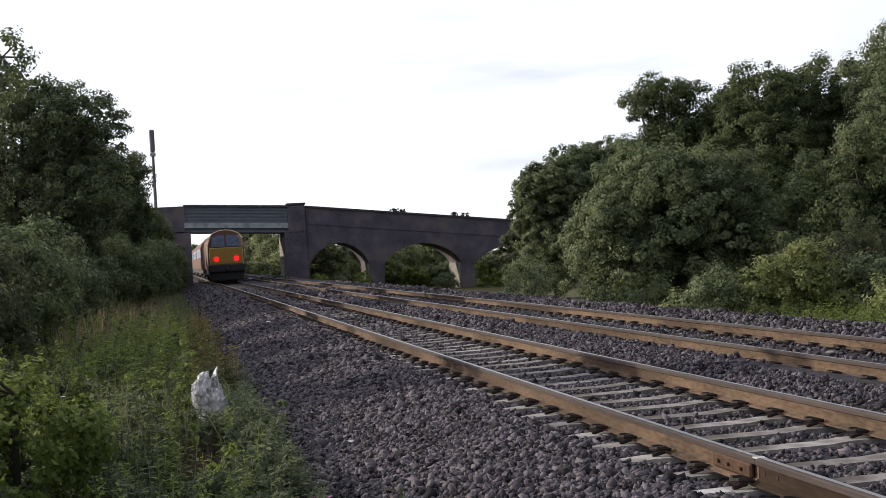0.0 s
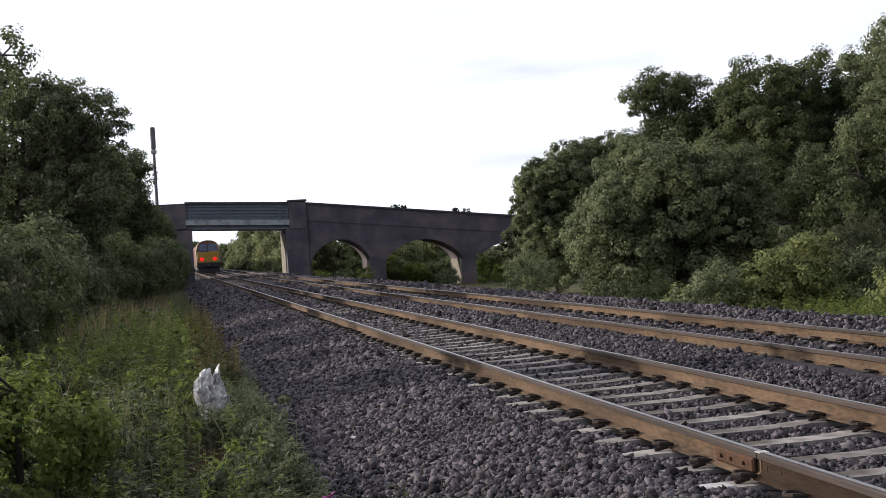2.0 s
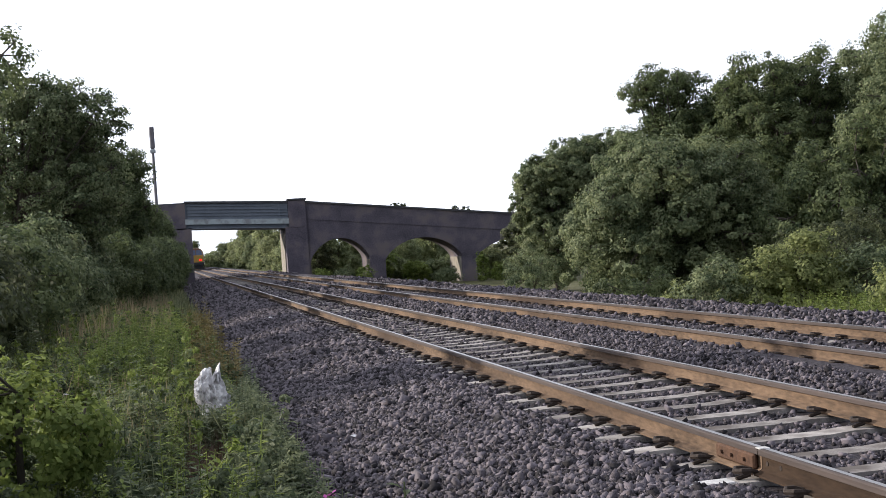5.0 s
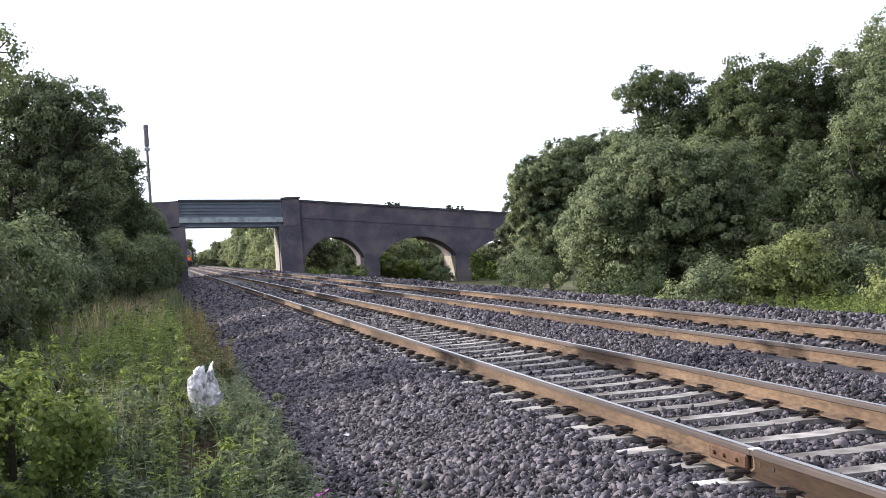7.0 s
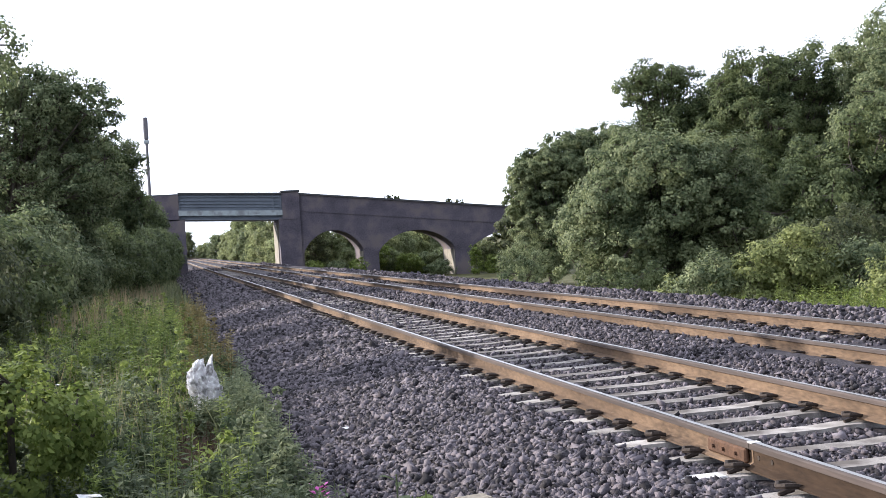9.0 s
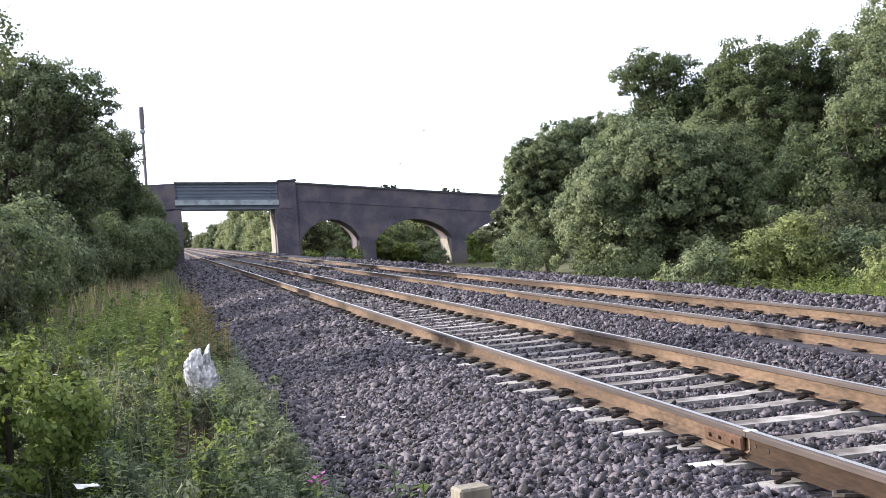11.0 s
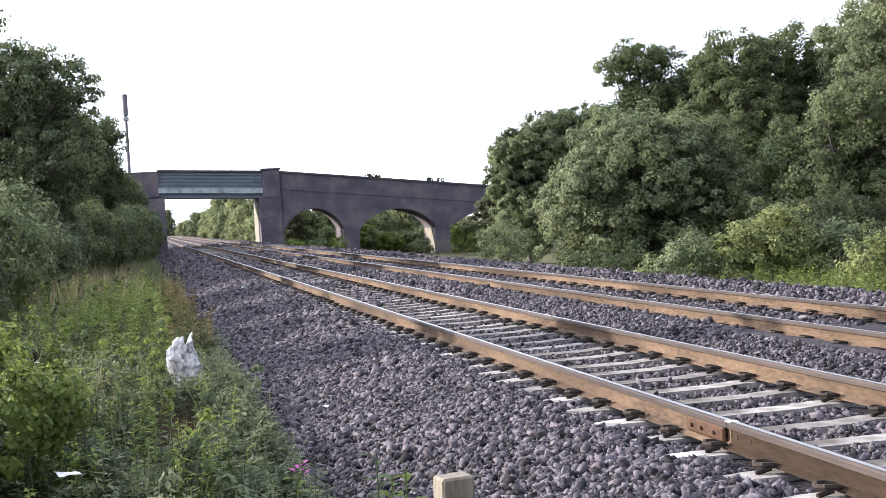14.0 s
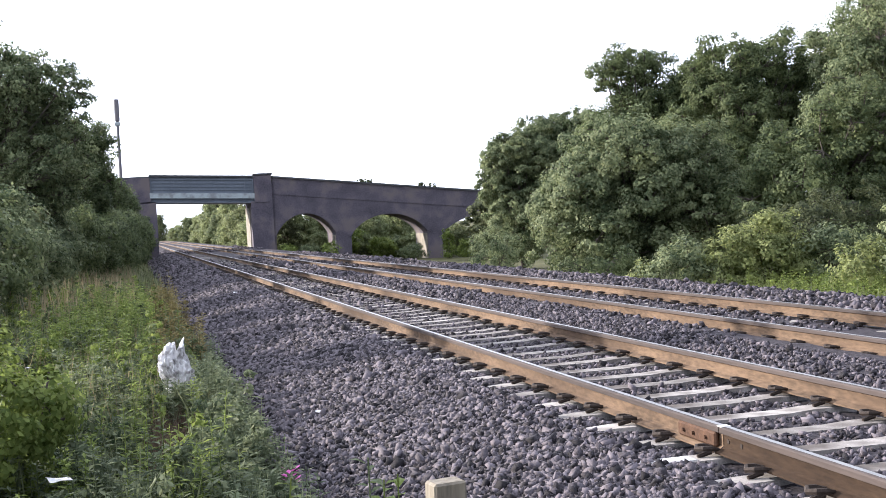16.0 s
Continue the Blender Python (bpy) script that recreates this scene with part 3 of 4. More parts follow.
tree("tree", (16.9, 42, -1.2), [(0.4, 0, 2.8, 3.2, 3.2, 2.9), (-1.6, 0, 2.0, 2.0, 2.6, 2.4), (-0.6, 0, 4.4, 2.0, 2.4, 1.5), (1.8, 0, 3.6, 2.2, 2.4, 2.0), (-2.1, -0.5, 3.2, 1.1, 1.6, 1.3)], LEAF_MID, 22, label="broad rounded green tree", group=RIGHT)
tree("tree", (21.5, 52, -1.9), [(0, 0, 5.0, 2.4, 2.6, 3.2), (-0.4, 0, 9.2, 1.5, 1.5, 1.0), (-0.2, 0, 7.6, 1.3, 1.4, 1.0), (-1.6, 0, 9.1, 0.8, 1.0, 0.7), (-1.0, 0, 9.8, 0.6, 0.9, 0.5), (0.9, 0, 9.3, 0.8, 1.0, 0.7), (-2.0, 0, 6.3, 1.2, 1.6, 1.2), (2.4, 0, 7.5, 2.0, 2.2, 2.0)], LEAF_DARK, 23, label="tall green tree with an open top", group=RIGHT, dens=2.6)
tree("tree", (24.4, 49, -2.0), [(0, 0, 5.2, 3.0, 3, 4.2), (-0.2, 0, 8.9, 1.9, 2.2, 1.4), (1.9, 0, 9.1, 1.7, 2.0, 1.2), (3.6, 0, 7.4, 1.8, 2.4, 2.0)], LEAF_DARK, 24, label="tall green tree with an open top", group=RIGHT, dens=2.8)
tree("tree", (21.4, 38, -1.8), [(0, 0, 3.0, 2.5, 2.6, 3.2), (1.4, -0.6, 5.4, 1.5, 1.6, 1.4), (2.4, 0, 3.4, 1.6, 2, 2.4)], LEAF_DARK, 25, label="broad dark green tree", group=RIGHT)
tree("tree", (25.4, 40, -2.0), [(0, 0, 5.0, 2.0, 2.4, 5.0), (0.2, 0, 8.8, 1.3, 1.6, 2.0), (-0.9, 0, 7.4, 0.9, 1.2, 1.5), (0.6, 0, 10.6, 0.8, 1, 1.4)], LEAF_MID, 26, label="tall pointed green tree", group=RIGHT)
tree("tree", (28.5, 46, -2.2), [(0, 0, 5.0, 2.6, 2.4, 5.0), (0, 0, 9.0, 2.0, 2, 2.4)], LEAF_MID, 29, label="tall pointed green tree", group=RIGHT)
tree("tree", (26.5, 58, -2.2), [(0, 0, 4.6, 3.2, 2.6, 4.6), (-3.0, 0, 4.0, 2.6, 2.6, 4.0)], LEAF_DARK, 31, label="dark green tree behind the others", group=RIGHT, size=0.16)
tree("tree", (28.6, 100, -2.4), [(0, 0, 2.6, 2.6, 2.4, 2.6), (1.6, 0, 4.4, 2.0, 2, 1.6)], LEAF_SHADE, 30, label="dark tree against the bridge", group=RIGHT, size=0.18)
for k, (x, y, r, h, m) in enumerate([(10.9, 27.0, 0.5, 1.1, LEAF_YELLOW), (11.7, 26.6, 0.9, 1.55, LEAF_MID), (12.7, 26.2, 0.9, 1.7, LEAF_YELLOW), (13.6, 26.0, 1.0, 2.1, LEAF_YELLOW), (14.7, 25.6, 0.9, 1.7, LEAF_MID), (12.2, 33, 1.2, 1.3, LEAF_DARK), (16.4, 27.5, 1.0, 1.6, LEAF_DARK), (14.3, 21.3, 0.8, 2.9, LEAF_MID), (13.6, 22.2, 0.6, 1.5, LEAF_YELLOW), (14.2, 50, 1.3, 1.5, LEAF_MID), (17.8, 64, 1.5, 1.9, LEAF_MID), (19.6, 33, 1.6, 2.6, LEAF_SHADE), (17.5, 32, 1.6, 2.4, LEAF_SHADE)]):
    tree("bush", (x, y, -1.0), [(0, 0, h * 0.42, r, r, h * 0.5), (0.25 * r, -0.1, h * 0.7, r * 0.6, r * 0.6, h * 0.34)], m, 130 + k, per=60, size=0.085, clump=0.24, dens=7 if r < 1.2 else 4, trunk=0.05, label="leafy green bush at the edge of the ballast", category="bush", group="bushes across the line")
# beyond the bridge
FAR = "trees beyond the bridge"
_r = random.Random(5)
for k, (x, y, h) in enumerate([(14.2, 151, 7.2), (13.9, 164, 8.8), (13.2, 180, 8.6), (13.4, 200, 10.0), (12.6, 225, 8.4), (14.0, 255, 9.2), (13.6, 290, 8.0), (12.5, 325, 8.4), (10.5, 365, 7.6), (6.5, 410, 9.5), (2.5, 450, 8.0), (-1.5, 490, 8.0), (-7, 530, 8.0),
                               (15.0, 126, 6.2), (18.8, 129, 6.2), (22.8, 133, 5.8), (27.4, 138, 6.2), (32.5, 143, 6.4)]):
    lumps = [(0, 0, h * 0.40, 2.6, 3.6, h * 0.44)]
    for i in range(5):      # uneven shoulders and a broken top
        u = _r.uniform(0.35, 0.95)
        q = _r.uniform(0.8, 1.5)
        lumps.append((_r.uniform(-2.2, 2.2) * (1.15 - u), _r.uniform(-2.5, 1.0), h * u, q, q * 1.2, q * _r.uniform(0.7, 1.1)))
    # Behind the arches every tree takes the leaf with haze and sun painted in.
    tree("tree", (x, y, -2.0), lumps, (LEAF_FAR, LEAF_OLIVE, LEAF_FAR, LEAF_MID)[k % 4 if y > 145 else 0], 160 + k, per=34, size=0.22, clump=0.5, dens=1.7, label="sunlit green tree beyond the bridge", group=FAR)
# Shade behind the first arch is put into this tree's dark leaf colour.
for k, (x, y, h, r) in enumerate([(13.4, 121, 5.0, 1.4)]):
    tree("tree", (x, y, -2.0), [(0, 0, h * 0.45, r, r, h * 0.45), (0.3, 0, h * 0.75, r * 0.7, r * 0.7, h * 0.25)], LEAF_SHADE, 184 + k, per=40, size=0.16, clump=0.4, dens=3.0, trunk=0.08, label="tree behind the arches with shade painted into its leaves", group=FAR)
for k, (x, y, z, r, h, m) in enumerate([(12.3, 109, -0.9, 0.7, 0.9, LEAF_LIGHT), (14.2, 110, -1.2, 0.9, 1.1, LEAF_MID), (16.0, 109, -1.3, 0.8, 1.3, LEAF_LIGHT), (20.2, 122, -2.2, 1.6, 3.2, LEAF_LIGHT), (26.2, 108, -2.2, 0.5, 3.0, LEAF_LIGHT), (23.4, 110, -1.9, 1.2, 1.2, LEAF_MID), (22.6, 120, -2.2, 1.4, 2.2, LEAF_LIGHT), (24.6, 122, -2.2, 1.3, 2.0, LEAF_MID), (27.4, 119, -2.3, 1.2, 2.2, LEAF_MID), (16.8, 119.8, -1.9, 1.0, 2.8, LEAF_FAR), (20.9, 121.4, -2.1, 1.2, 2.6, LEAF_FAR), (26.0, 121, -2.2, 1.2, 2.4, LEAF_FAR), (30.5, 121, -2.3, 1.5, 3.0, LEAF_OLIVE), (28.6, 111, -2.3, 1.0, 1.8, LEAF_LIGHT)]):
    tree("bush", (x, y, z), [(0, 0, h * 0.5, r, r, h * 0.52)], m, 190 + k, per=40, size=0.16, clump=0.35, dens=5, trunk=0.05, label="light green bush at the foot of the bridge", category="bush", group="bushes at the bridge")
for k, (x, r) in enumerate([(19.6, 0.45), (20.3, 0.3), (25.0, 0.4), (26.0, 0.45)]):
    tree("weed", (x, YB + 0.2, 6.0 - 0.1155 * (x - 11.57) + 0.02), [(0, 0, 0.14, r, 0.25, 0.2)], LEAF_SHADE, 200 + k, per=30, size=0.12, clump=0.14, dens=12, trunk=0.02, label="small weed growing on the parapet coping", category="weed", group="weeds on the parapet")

# ---- stones ----
SL_L, SL_R = RAIL_L + GAUGE / 2, RAIL_L + NEXT + GAUGE / 2


def off_track(x, y):
    """Clear of sleepers and rails."""
    ok = np.ones(len(x), bool)
    for mid, o in ((SL_L, 0.0), (SL_R, 0.27)):
        ph = (y - SLEEPER_Y0 - o + SPACING / 2) % SPACING - SPACING / 2
        ok &= ~((np.abs(x - mid) < 1.15) & (np.abs(ph) < 0.122))
        ok &= np.abs(np.abs(x - mid) - GAUGE / 2) > 0.09
    return ok


_v, _f, _o = [], [], 0
for k, (n, x0, x1, y0, y1, s, w) in enumerate([
        (44000, 0.75, 3.2, 4.5, 18, 0.0215, 1.25), (24000, 0.75, 3.2, 18, 45, 0.029, 1.2), (28000, 3.0, 6.2, 5, 22, 0.0195, 1.15), (10000, 3.2, 6.2, 22, 50, 0.034, 1.1),
        (10000, 6.2, 8.6, 13, 40, 0.025, 1.0), (14000, 8.4, 11.2, 13, 45, 0.034, 1.1), (11000, 0.75, 3.2, 45, 108, 0.05, 1.2), (4000, 3.2, 8.6, 45, 75, 0.045, 1.1), (4000, 8.4, 11.2, 45, 80, 0.05, 1.1), (5000, 0.75, 6.2, -9, 5, 0.034, 1.0), (5000, 0.75, 10.0, 105, 135, 0.06, 1.0)]):
    a, b = stones(n, x0, x1, y0, y1, s, 40 + k, off_track, w)
    _v.append(a)
    _f.append(b + _o)
    _o += len(a)
array_part("ballast_stones", np.concatenate(_v), np.concatenate(_f), STONE, BED_OB)["kind"] = "stuff"

# ---- rough grass and weeds ----
def blades(x, y, h, seed, width=0.008, lean=0.35):
    """Bent grass blades at the places x, y."""
    r = np.random.default_rng(seed)
    n = len(x)
    z = earth(x, y) - 0.03
    a = r.uniform(0, math.tau, n)
    side = np.stack([np.cos(a), np.sin(a), np.zeros(n)], -1)
    b = r.uniform(0, math.tau, n)
    to = np.stack([np.cos(b), np.sin(b), np.zeros(n)], -1) * (h * lean * r.uniform(0.2, 1.2, n))[:, None]
    foot = np.stack([x + bend(y), y, z], -1)
    up = np.array([0, 0, 1.0])
    w = width * r.uniform(0.6, 1.4, n)[:, None]
    mid = foot + up * (h * 0.55)[:, None] + to * 0.3
    tip = foot + up * h[:, None] + to
    v = np.stack([foot - side * w, foot + side * w, mid + side * w * 0.8, mid - side * w * 0.8, tip + side * w * 0.15, tip - side * w * 0.15], 1)
    k = np.arange(n)[:, None] * 6
    f = np.concatenate([k + np.array([0, 1, 2, 3]), k + np.array([3, 2, 4, 5])])
    return v.reshape(-1, 3), f


def stalks(x, y, h, seed, pairs=11, leaf=0.085):
    """Upright weeds with paired toothed leaves up a stem."""
    r = np.random.default_rng(seed)
    n = len(x)
    foot = np.stack([x + bend(y), y, earth(x, y) - 0.03], -1)
    a = r.uniform(0, math.tau, n)
    lean = np.stack([np.cos(a), np.sin(a), np.zeros(n)], -1) * (h * r.uniform(0, 0.16, n))[:, None]
    up = np.array([0, 0, 1.0])
    top = foot + lean + up * h[:, None]
    vs, fs, o = [], [], 0
    for d in ((0.004, 0, 0), (0, 0.004, 0)):
        d = np.array(d)
        v = np.stack([foot - d, foot + d, top + d * 0.5, top - d * 0.5], 1)
        vs.append(v.reshape(-1, 3))
        fs.append(np.arange(n * 4).reshape(-1, 4) + o)
        o += n * 4
    for k in range(pairs):
        u = 0.18 + 0.82 * (k + r.uniform(-0.2, 0.2, n)) / pairs
        at = foot + lean * (u ** 1.5)[:, None] + up * (h * u)[:, None]
        for s in (0, math.pi):
            b = a + k * 1.57 + s + r.uniform(-0.4, 0.4, n)
            ln = leaf * (1.15 - 0.65 * np.abs(u - 0.45)) * r.uniform(0.7, 1.2, n)
            out = np.stack([np.cos(b), np.sin(b), r.uniform(-0.35, 0.55, n)], -1)
            side = np.stack([-np.sin(b), np.cos(b), np.zeros(n)], -1) * (ln * 0.2)[:, None]
            tip = at + out * ln[:, None]
            m = at + out * (ln * 0.45)[:, None] + up * (ln * 0.1)[:, None]
            v = np.stack([at, m + side, tip, m - side], 1)
            vs.append(v.reshape(-1, 3))
            fs.append(np.arange(n * 4).reshape(-1, 4) + o)
            o += n * 4
    return np.concatenate(vs), np.concatenate(fs)


def scatter(n, x0, x1, y0, y1, seed, skew=1.5, bare=True):
    r = np.random.default_rng(seed)
    x, y = r.uniform(x0, x1, n), y0 + (y1 - y0) * r.uniform(0, 1, n) ** skew
    k = np.ones(n, bool)
    if bare:   # a worn patch of bare earth, and the place of the bag
        k = ((x - 0.2) / 0.3) ** 2 + ((y - 11.6) / 1.7) ** 2 > 1
        k &= ((x - 0.32) / 0.2) ** 2 + ((y - 14.2) / 0.9) ** 2 > 1
    k &= ((x + 0.0) ** 2 + y ** 2) > 9
    return x[k], y[k], r


def stand(x, y, lo, hi):
    """Heights that rise and fall in uneven drifts."""
    n = np.sin(x * 2.3 + y * 0.9) * np.sin(y * 1.7 - x * 1.1) + 0.6 * np.sin(x * 5.1 - y * 2.3) * np.sin(y * 3.7 + x)
    k = np.random.default_rng(7).uniform(0.7, 1.2, len(x))
    return np.maximum(0.08, (lo + (hi - lo) * (0.5 + 0.55 * n)) * k)


def tussocks(x, y, h, seed, leaf=0.07):
    """Bunched leafy weeds: stacks of small clumps that thin towards the top."""
    r = np.random.default_rng(seed)
    cs, rs = [], []
    for a, b, t in zip(x, y, h):
        z = float(earth(np.array(a), np.array(b)))
        n = max(2, int(t / 0.13))
        lx, ly = r.normal(0, 0.10, 2)
        for k in range(n):
            u = (k + 0.6) / n
            cs.append((a + lx * u * t + r.normal(0, 0.035) + float(bend(b)), b + ly * u * t + r.normal(0, 0.05), z + t * u))
            rs.append(0.15 * (1.15 - 0.75 * u) * r.uniform(0.7, 1.25))
    v, f = leaves(np.array(cs), np.array(rs), 26, leaf, seed + 1, up=0.25, slim=0.42)
    return v, f


def stuff(name, arrays, material, label, category):
    vs, fs, o = [], [], 0
    for v, f in arrays:
        vs.append(v)
        fs.append(f + o)
        o += len(v)
    return tagged(array_part(name, np.concatenate(vs), np.concatenate(fs), material), label, category, kind="stuff")


x, y, r = scatter(9000, -4.5, 0.75, 8, 90, 301, 1.2)
x2, y2, r2 = scatter(5000, 0.3, 0.95, 8, 60, 302, 1.6)
x3, y3, r3 = scatter(5000, -5.0, 0.8, -9, 8, 399, 1.0, False)
stuff("tall_grass", [blades(x, y, stand(x, y, 0.2, 0.6), 303), blades(x3, y3, r3.uniform(0.08, 0.2, len(x3)), 398), blades(x2, y2, r2.uniform(0.1, 0.3, len(x2)), 304)], GRASS, "tall green grass beside the ballast", "grass")
x, y, r = scatter(1100, -2.6, -0.1, 26, 62, 305, 1.2)
x2, y2, r2 = scatter(900, -2.0, 0.5, 12, 34, 306, 1.2)
stuff("dry_grass", [blades(x, y, r.uniform(0.5, 0.85, len(x)), 307, 0.010, 0.25), blades(x2, y2, r2.uniform(0.4, 0.75, len(x2)), 308, 0.005, 0.2)], STRAW, "pale dry seeding grass", "grass")
x, y, r = scatter(700, -3.0, 0.55, 7.5, 30, 309, 1.4)
x2, y2, r2 = scatter(300, -2.2, 0.45, 6.3, 11.5, 330, 1.0)
x3, y3, r3 = scatter(110, 0.16, 0.66, 13.5, 14.25, 331, 1.0, False)
stuff("nettle_patch", [stalks(x, y, stand(x, y, 0.05, 0.8), 310, 13, 0.085), stalks(x2, y2, stand(x2, y2, 0.05, 0.62), 332, 13, 0.075), stalks(x3, y3, r3.uniform(0.28, 0.5, len(x3)), 333, 11, 0.08)], WEED, "patch of tall green nettles", "weeds")
x, y, r = scatter(350, -2.2, 0.6, 8, 40, 311, 1.4)
x2, y2, r2 = scatter(170, -1.3, 0.2, 15.5, 29, 323, 1.0)
stuff("willowherb_patch", [stalks(x, y, stand(x, y, 0.35, 0.85), 312, 17, 0.075), stalks(x2, y2, stand(x2, y2, 0.6, 1.05), 324, 19, 0.095)], LEAF_LIGHT, "patch of light green willowherb", "weeds")
x, y, r = scatter(420, 0.45, 0.98, 7.2, 21, 313, 1.5)
x2, y2, r2 = scatter(55, 0.52, 0.86, 13.2, 15.6, 325, 1.0, False)
stuff("edge_weeds", [stalks(x, y, r.uniform(0.3, 0.6, len(x)), 314, 12, 0.075), stalks(x2, y2, r2.uniform(0.45, 0.72, len(x2)), 326, 14, 0.08)], WEED, "straggling weeds along the ballast edge", "weeds")
x, y, r = scatter(190, 0.1, 0.85, 17, 36, 315, 1.0)
stuff("dock_patch", [stalks(x, y, stand(x, y, 0.35, 0.95), 316, 13, 0.10)], RUSTLEAF, "reddish brown docks along the ballast edge", "weeds")
for k, (n, x0, x1, y0, y1, lo, hi, m, text) in enumerate([
        (420, -2.6, 0.55, 6.6, 20, 0.15, 0.62, WEED, "bunched green weeds in the rough grass"),
        (260, -2.8, 0.45, 9, 34, 0.2, 0.8, LEAF_LIGHT, "bunched light green weeds in the rough grass"),
        (330, -3.6, 0.2, 12, 46, 0.2, 0.7, LEAF_DARK, "bunched dark green weeds in the rough grass"),
        (70, 0.45, 0.85, 7, 13, 0.15, 0.5, WEED, "bunched green weeds along the ballast edge"),
        (60, 0.48, 0.86, 9, 14.8, 0.3, 0.62, WEED, "bunched green weeds along the ballast edge"),
        (90, 0.2, 0.8, 14.8, 34, 0.15, 0.6, LEAF_DARK, "bunched green weeds along the ballast edge"),
        (45, 0.2, 0.85, 19, 36, 0.3, 0.7, RUSTLEAF, "bunched reddish brown weeds along the ballast edge"),
        (90, 11.6, 14.8, 19, 30, 0.3, 0.8, LEAF_LIGHT, "bunched light green weeds beyond the far track")]):
    x, y, r = scatter(n, x0, x1, y0, y1, 340 + k, 1.3)
    stuff("weed_bunches", [tussocks(x, y, stand(x, y, lo, hi), 360 + 3 * k)], m, text, "weeds")
x, y, r = scatter(900, -0.05, 0.5, 10.0, 13.4, 317, 1.0, False)
stuff("dead_stems", [blades(x, y, r.uniform(0.1, 0.35, len(x)), 318, 0.004, 0.8)], DEAD, "brown dead stems on bare earth", "weeds")
x, y, r = scatter(2600, 11.2, 15.0, 18, 36, 319, 1.0, False)
stuff("tall_grass", [blades(x, y, r.uniform(0.4, 0.8, len(x)), 320, 0.012)], GRASS, "tall green grass beyond the far track", "grass")
x, y, r = scatter(260, 12.0, 14.6, 20, 25, 321, 1.0, False)
stuff("willowherb_patch", [stalks(x, y, r.uniform(0.6, 1.05, len(x)), 322, 16, 0.09)], LEAF_LIGHT, "light green willowherb beyond the far track", "weeds")


def plant(name, x, y, h, seed, material, label, blossom=None):
    t = thing(name, pose(x, y, float(earth(np.array(x), np.array(y))) - 0.02), label, "weed")
    bm = bmesh.new()
    r = random.Random(seed)
    pts = [Vector((0, 0, 0)), Vector((r.uniform(-.03, .03), r.uniform(-.03, .03), h * 0.5)), Vector((r.uniform(-.06, .06), r.uniform(-.05, .05), h))]
    tube(bm, pts[0], pts[1], 0.006, 0.005, 6)
    tube(bm, pts[1], pts[2], 0.005, 0.003, 6)
    part("stem", bm, material, t)
    n = 26
    for i in range(n):
        u = 0.35 + 0.65 * i / n
        at = pts[0].lerp(pts[1], u * 2) if u < 0.5 else pts[1].lerp(pts[2], u * 2 - 1)
        a = i * 2.4 + r.uniform(-.3, .3)
        ln = 0.14 * (1.2 - 0.6 * u) * r.uniform(0.8, 1.2)
        out = Vector((math.cos(a), math.sin(a), r.uniform(0.1, 0.7))).normalized()
        sd = Vector((-math.sin(a), math.cos(a), 0)) * ln * 0.24
        bm = bmesh.new()
        mid = at + out * ln * 0.5
        vs = [bm.verts.new(p) for p in (at, mid + sd, at + out * ln - Vector((0, 0, ln * 0.25)), mid - sd)]
        mv = bm.verts.new(mid - Vector((0, 0, 0.006)))
        for p, q in ((0, 1), (1, 2), (2, 3), (3, 0)):
            bm.faces.new((vs[p], vs[q], mv))
        part("leaf", bm, material, t)
    if blossom:
        bm = bmesh.new()
        for i in range(16):
            a, b = r.uniform(0, math.tau), r.uniform(0, 0.06)
            c = pts[2] + Vector((math.cos(a) * 0.02, math.sin(a) * 0.02, b - 0.02))
            d = Vector((math.cos(a), math.sin(a), 0.6)) * 0.022
            s = Vector((-math.sin(a), math.cos(a), 0)) * 0.01
            bm.faces.new([bm.verts.new(p) for p in (c, c + d * 0.6 + s, c + d, c + d * 0.6 - s)])
        part("blossom", bm, blossom, t, "pink blossom")
    return t


PINK = mat("pink petal", (0.45, 0.06, 0.30), (0.65, 0.16, 0.48), scale=20, fine=90, rough=0.6, bump=0, through_light=0.3)
plant("flowering_weed", 0.49, 5.0, 1.08, 1, LEAF_LIGHT, "light green weed with a pink blossom", PINK)
plant("weed", 0.57, 5.25, 0.80, 2, LEAF_MID, "green weed at the ballast edge")
plant("weed", 0.85, 5.0, 1.16, 3, LEAF_MID, "green weed beside the wooden post")
plant("weed", 0.935, 4.9, 1.12, 4, LEAF_LIGHT, "yellowish green weed beside the wooden post")
plant("weed", 0.90, 5.2, 1.02, 5, LEAF_LIGHT, "yellowish green weed beside the wooden post")
plant("weed", 0.36, 5.9, 0.85, 6, LEAF_MID, "green weed at the ballast edge")

WOOD = mat("weathered timber", (0.08, 0.068, 0.05), (0.24, 0.205, 0.15), scale=10, fine=60, rough=0.9, stretch=(1, 1, 0.12), bump=0.6)


def post():
    """A short square fence post with a worn, slightly sloping top."""
    t = thing("fence_post", pose(0.712, 3.22, -0.7, 0, 1.0, 1), "square weathered wooden fence post", "post")
    bm = boxes((-0.043, 0.043, -0.055, 0.055, 0, 1.345), bevel=0.006)
    for v in bm.verts:
        if v.co.z > 1:
            v.co.z += v.co.x * 0.06 + 0.004 * math.sin(v.co.y * 90)
    part("shaft", bm, WOOD, t)
    return t


post()

PLASTIC = mat("white plastic film", (0.62, 0.60, 0.60), (0.86, 0.84, 0.84), scale=8, fine=30, rough=0.45, bump=0.5, through_light=0.2, stain=((0.28, 0.26, 0.25), 14.0))


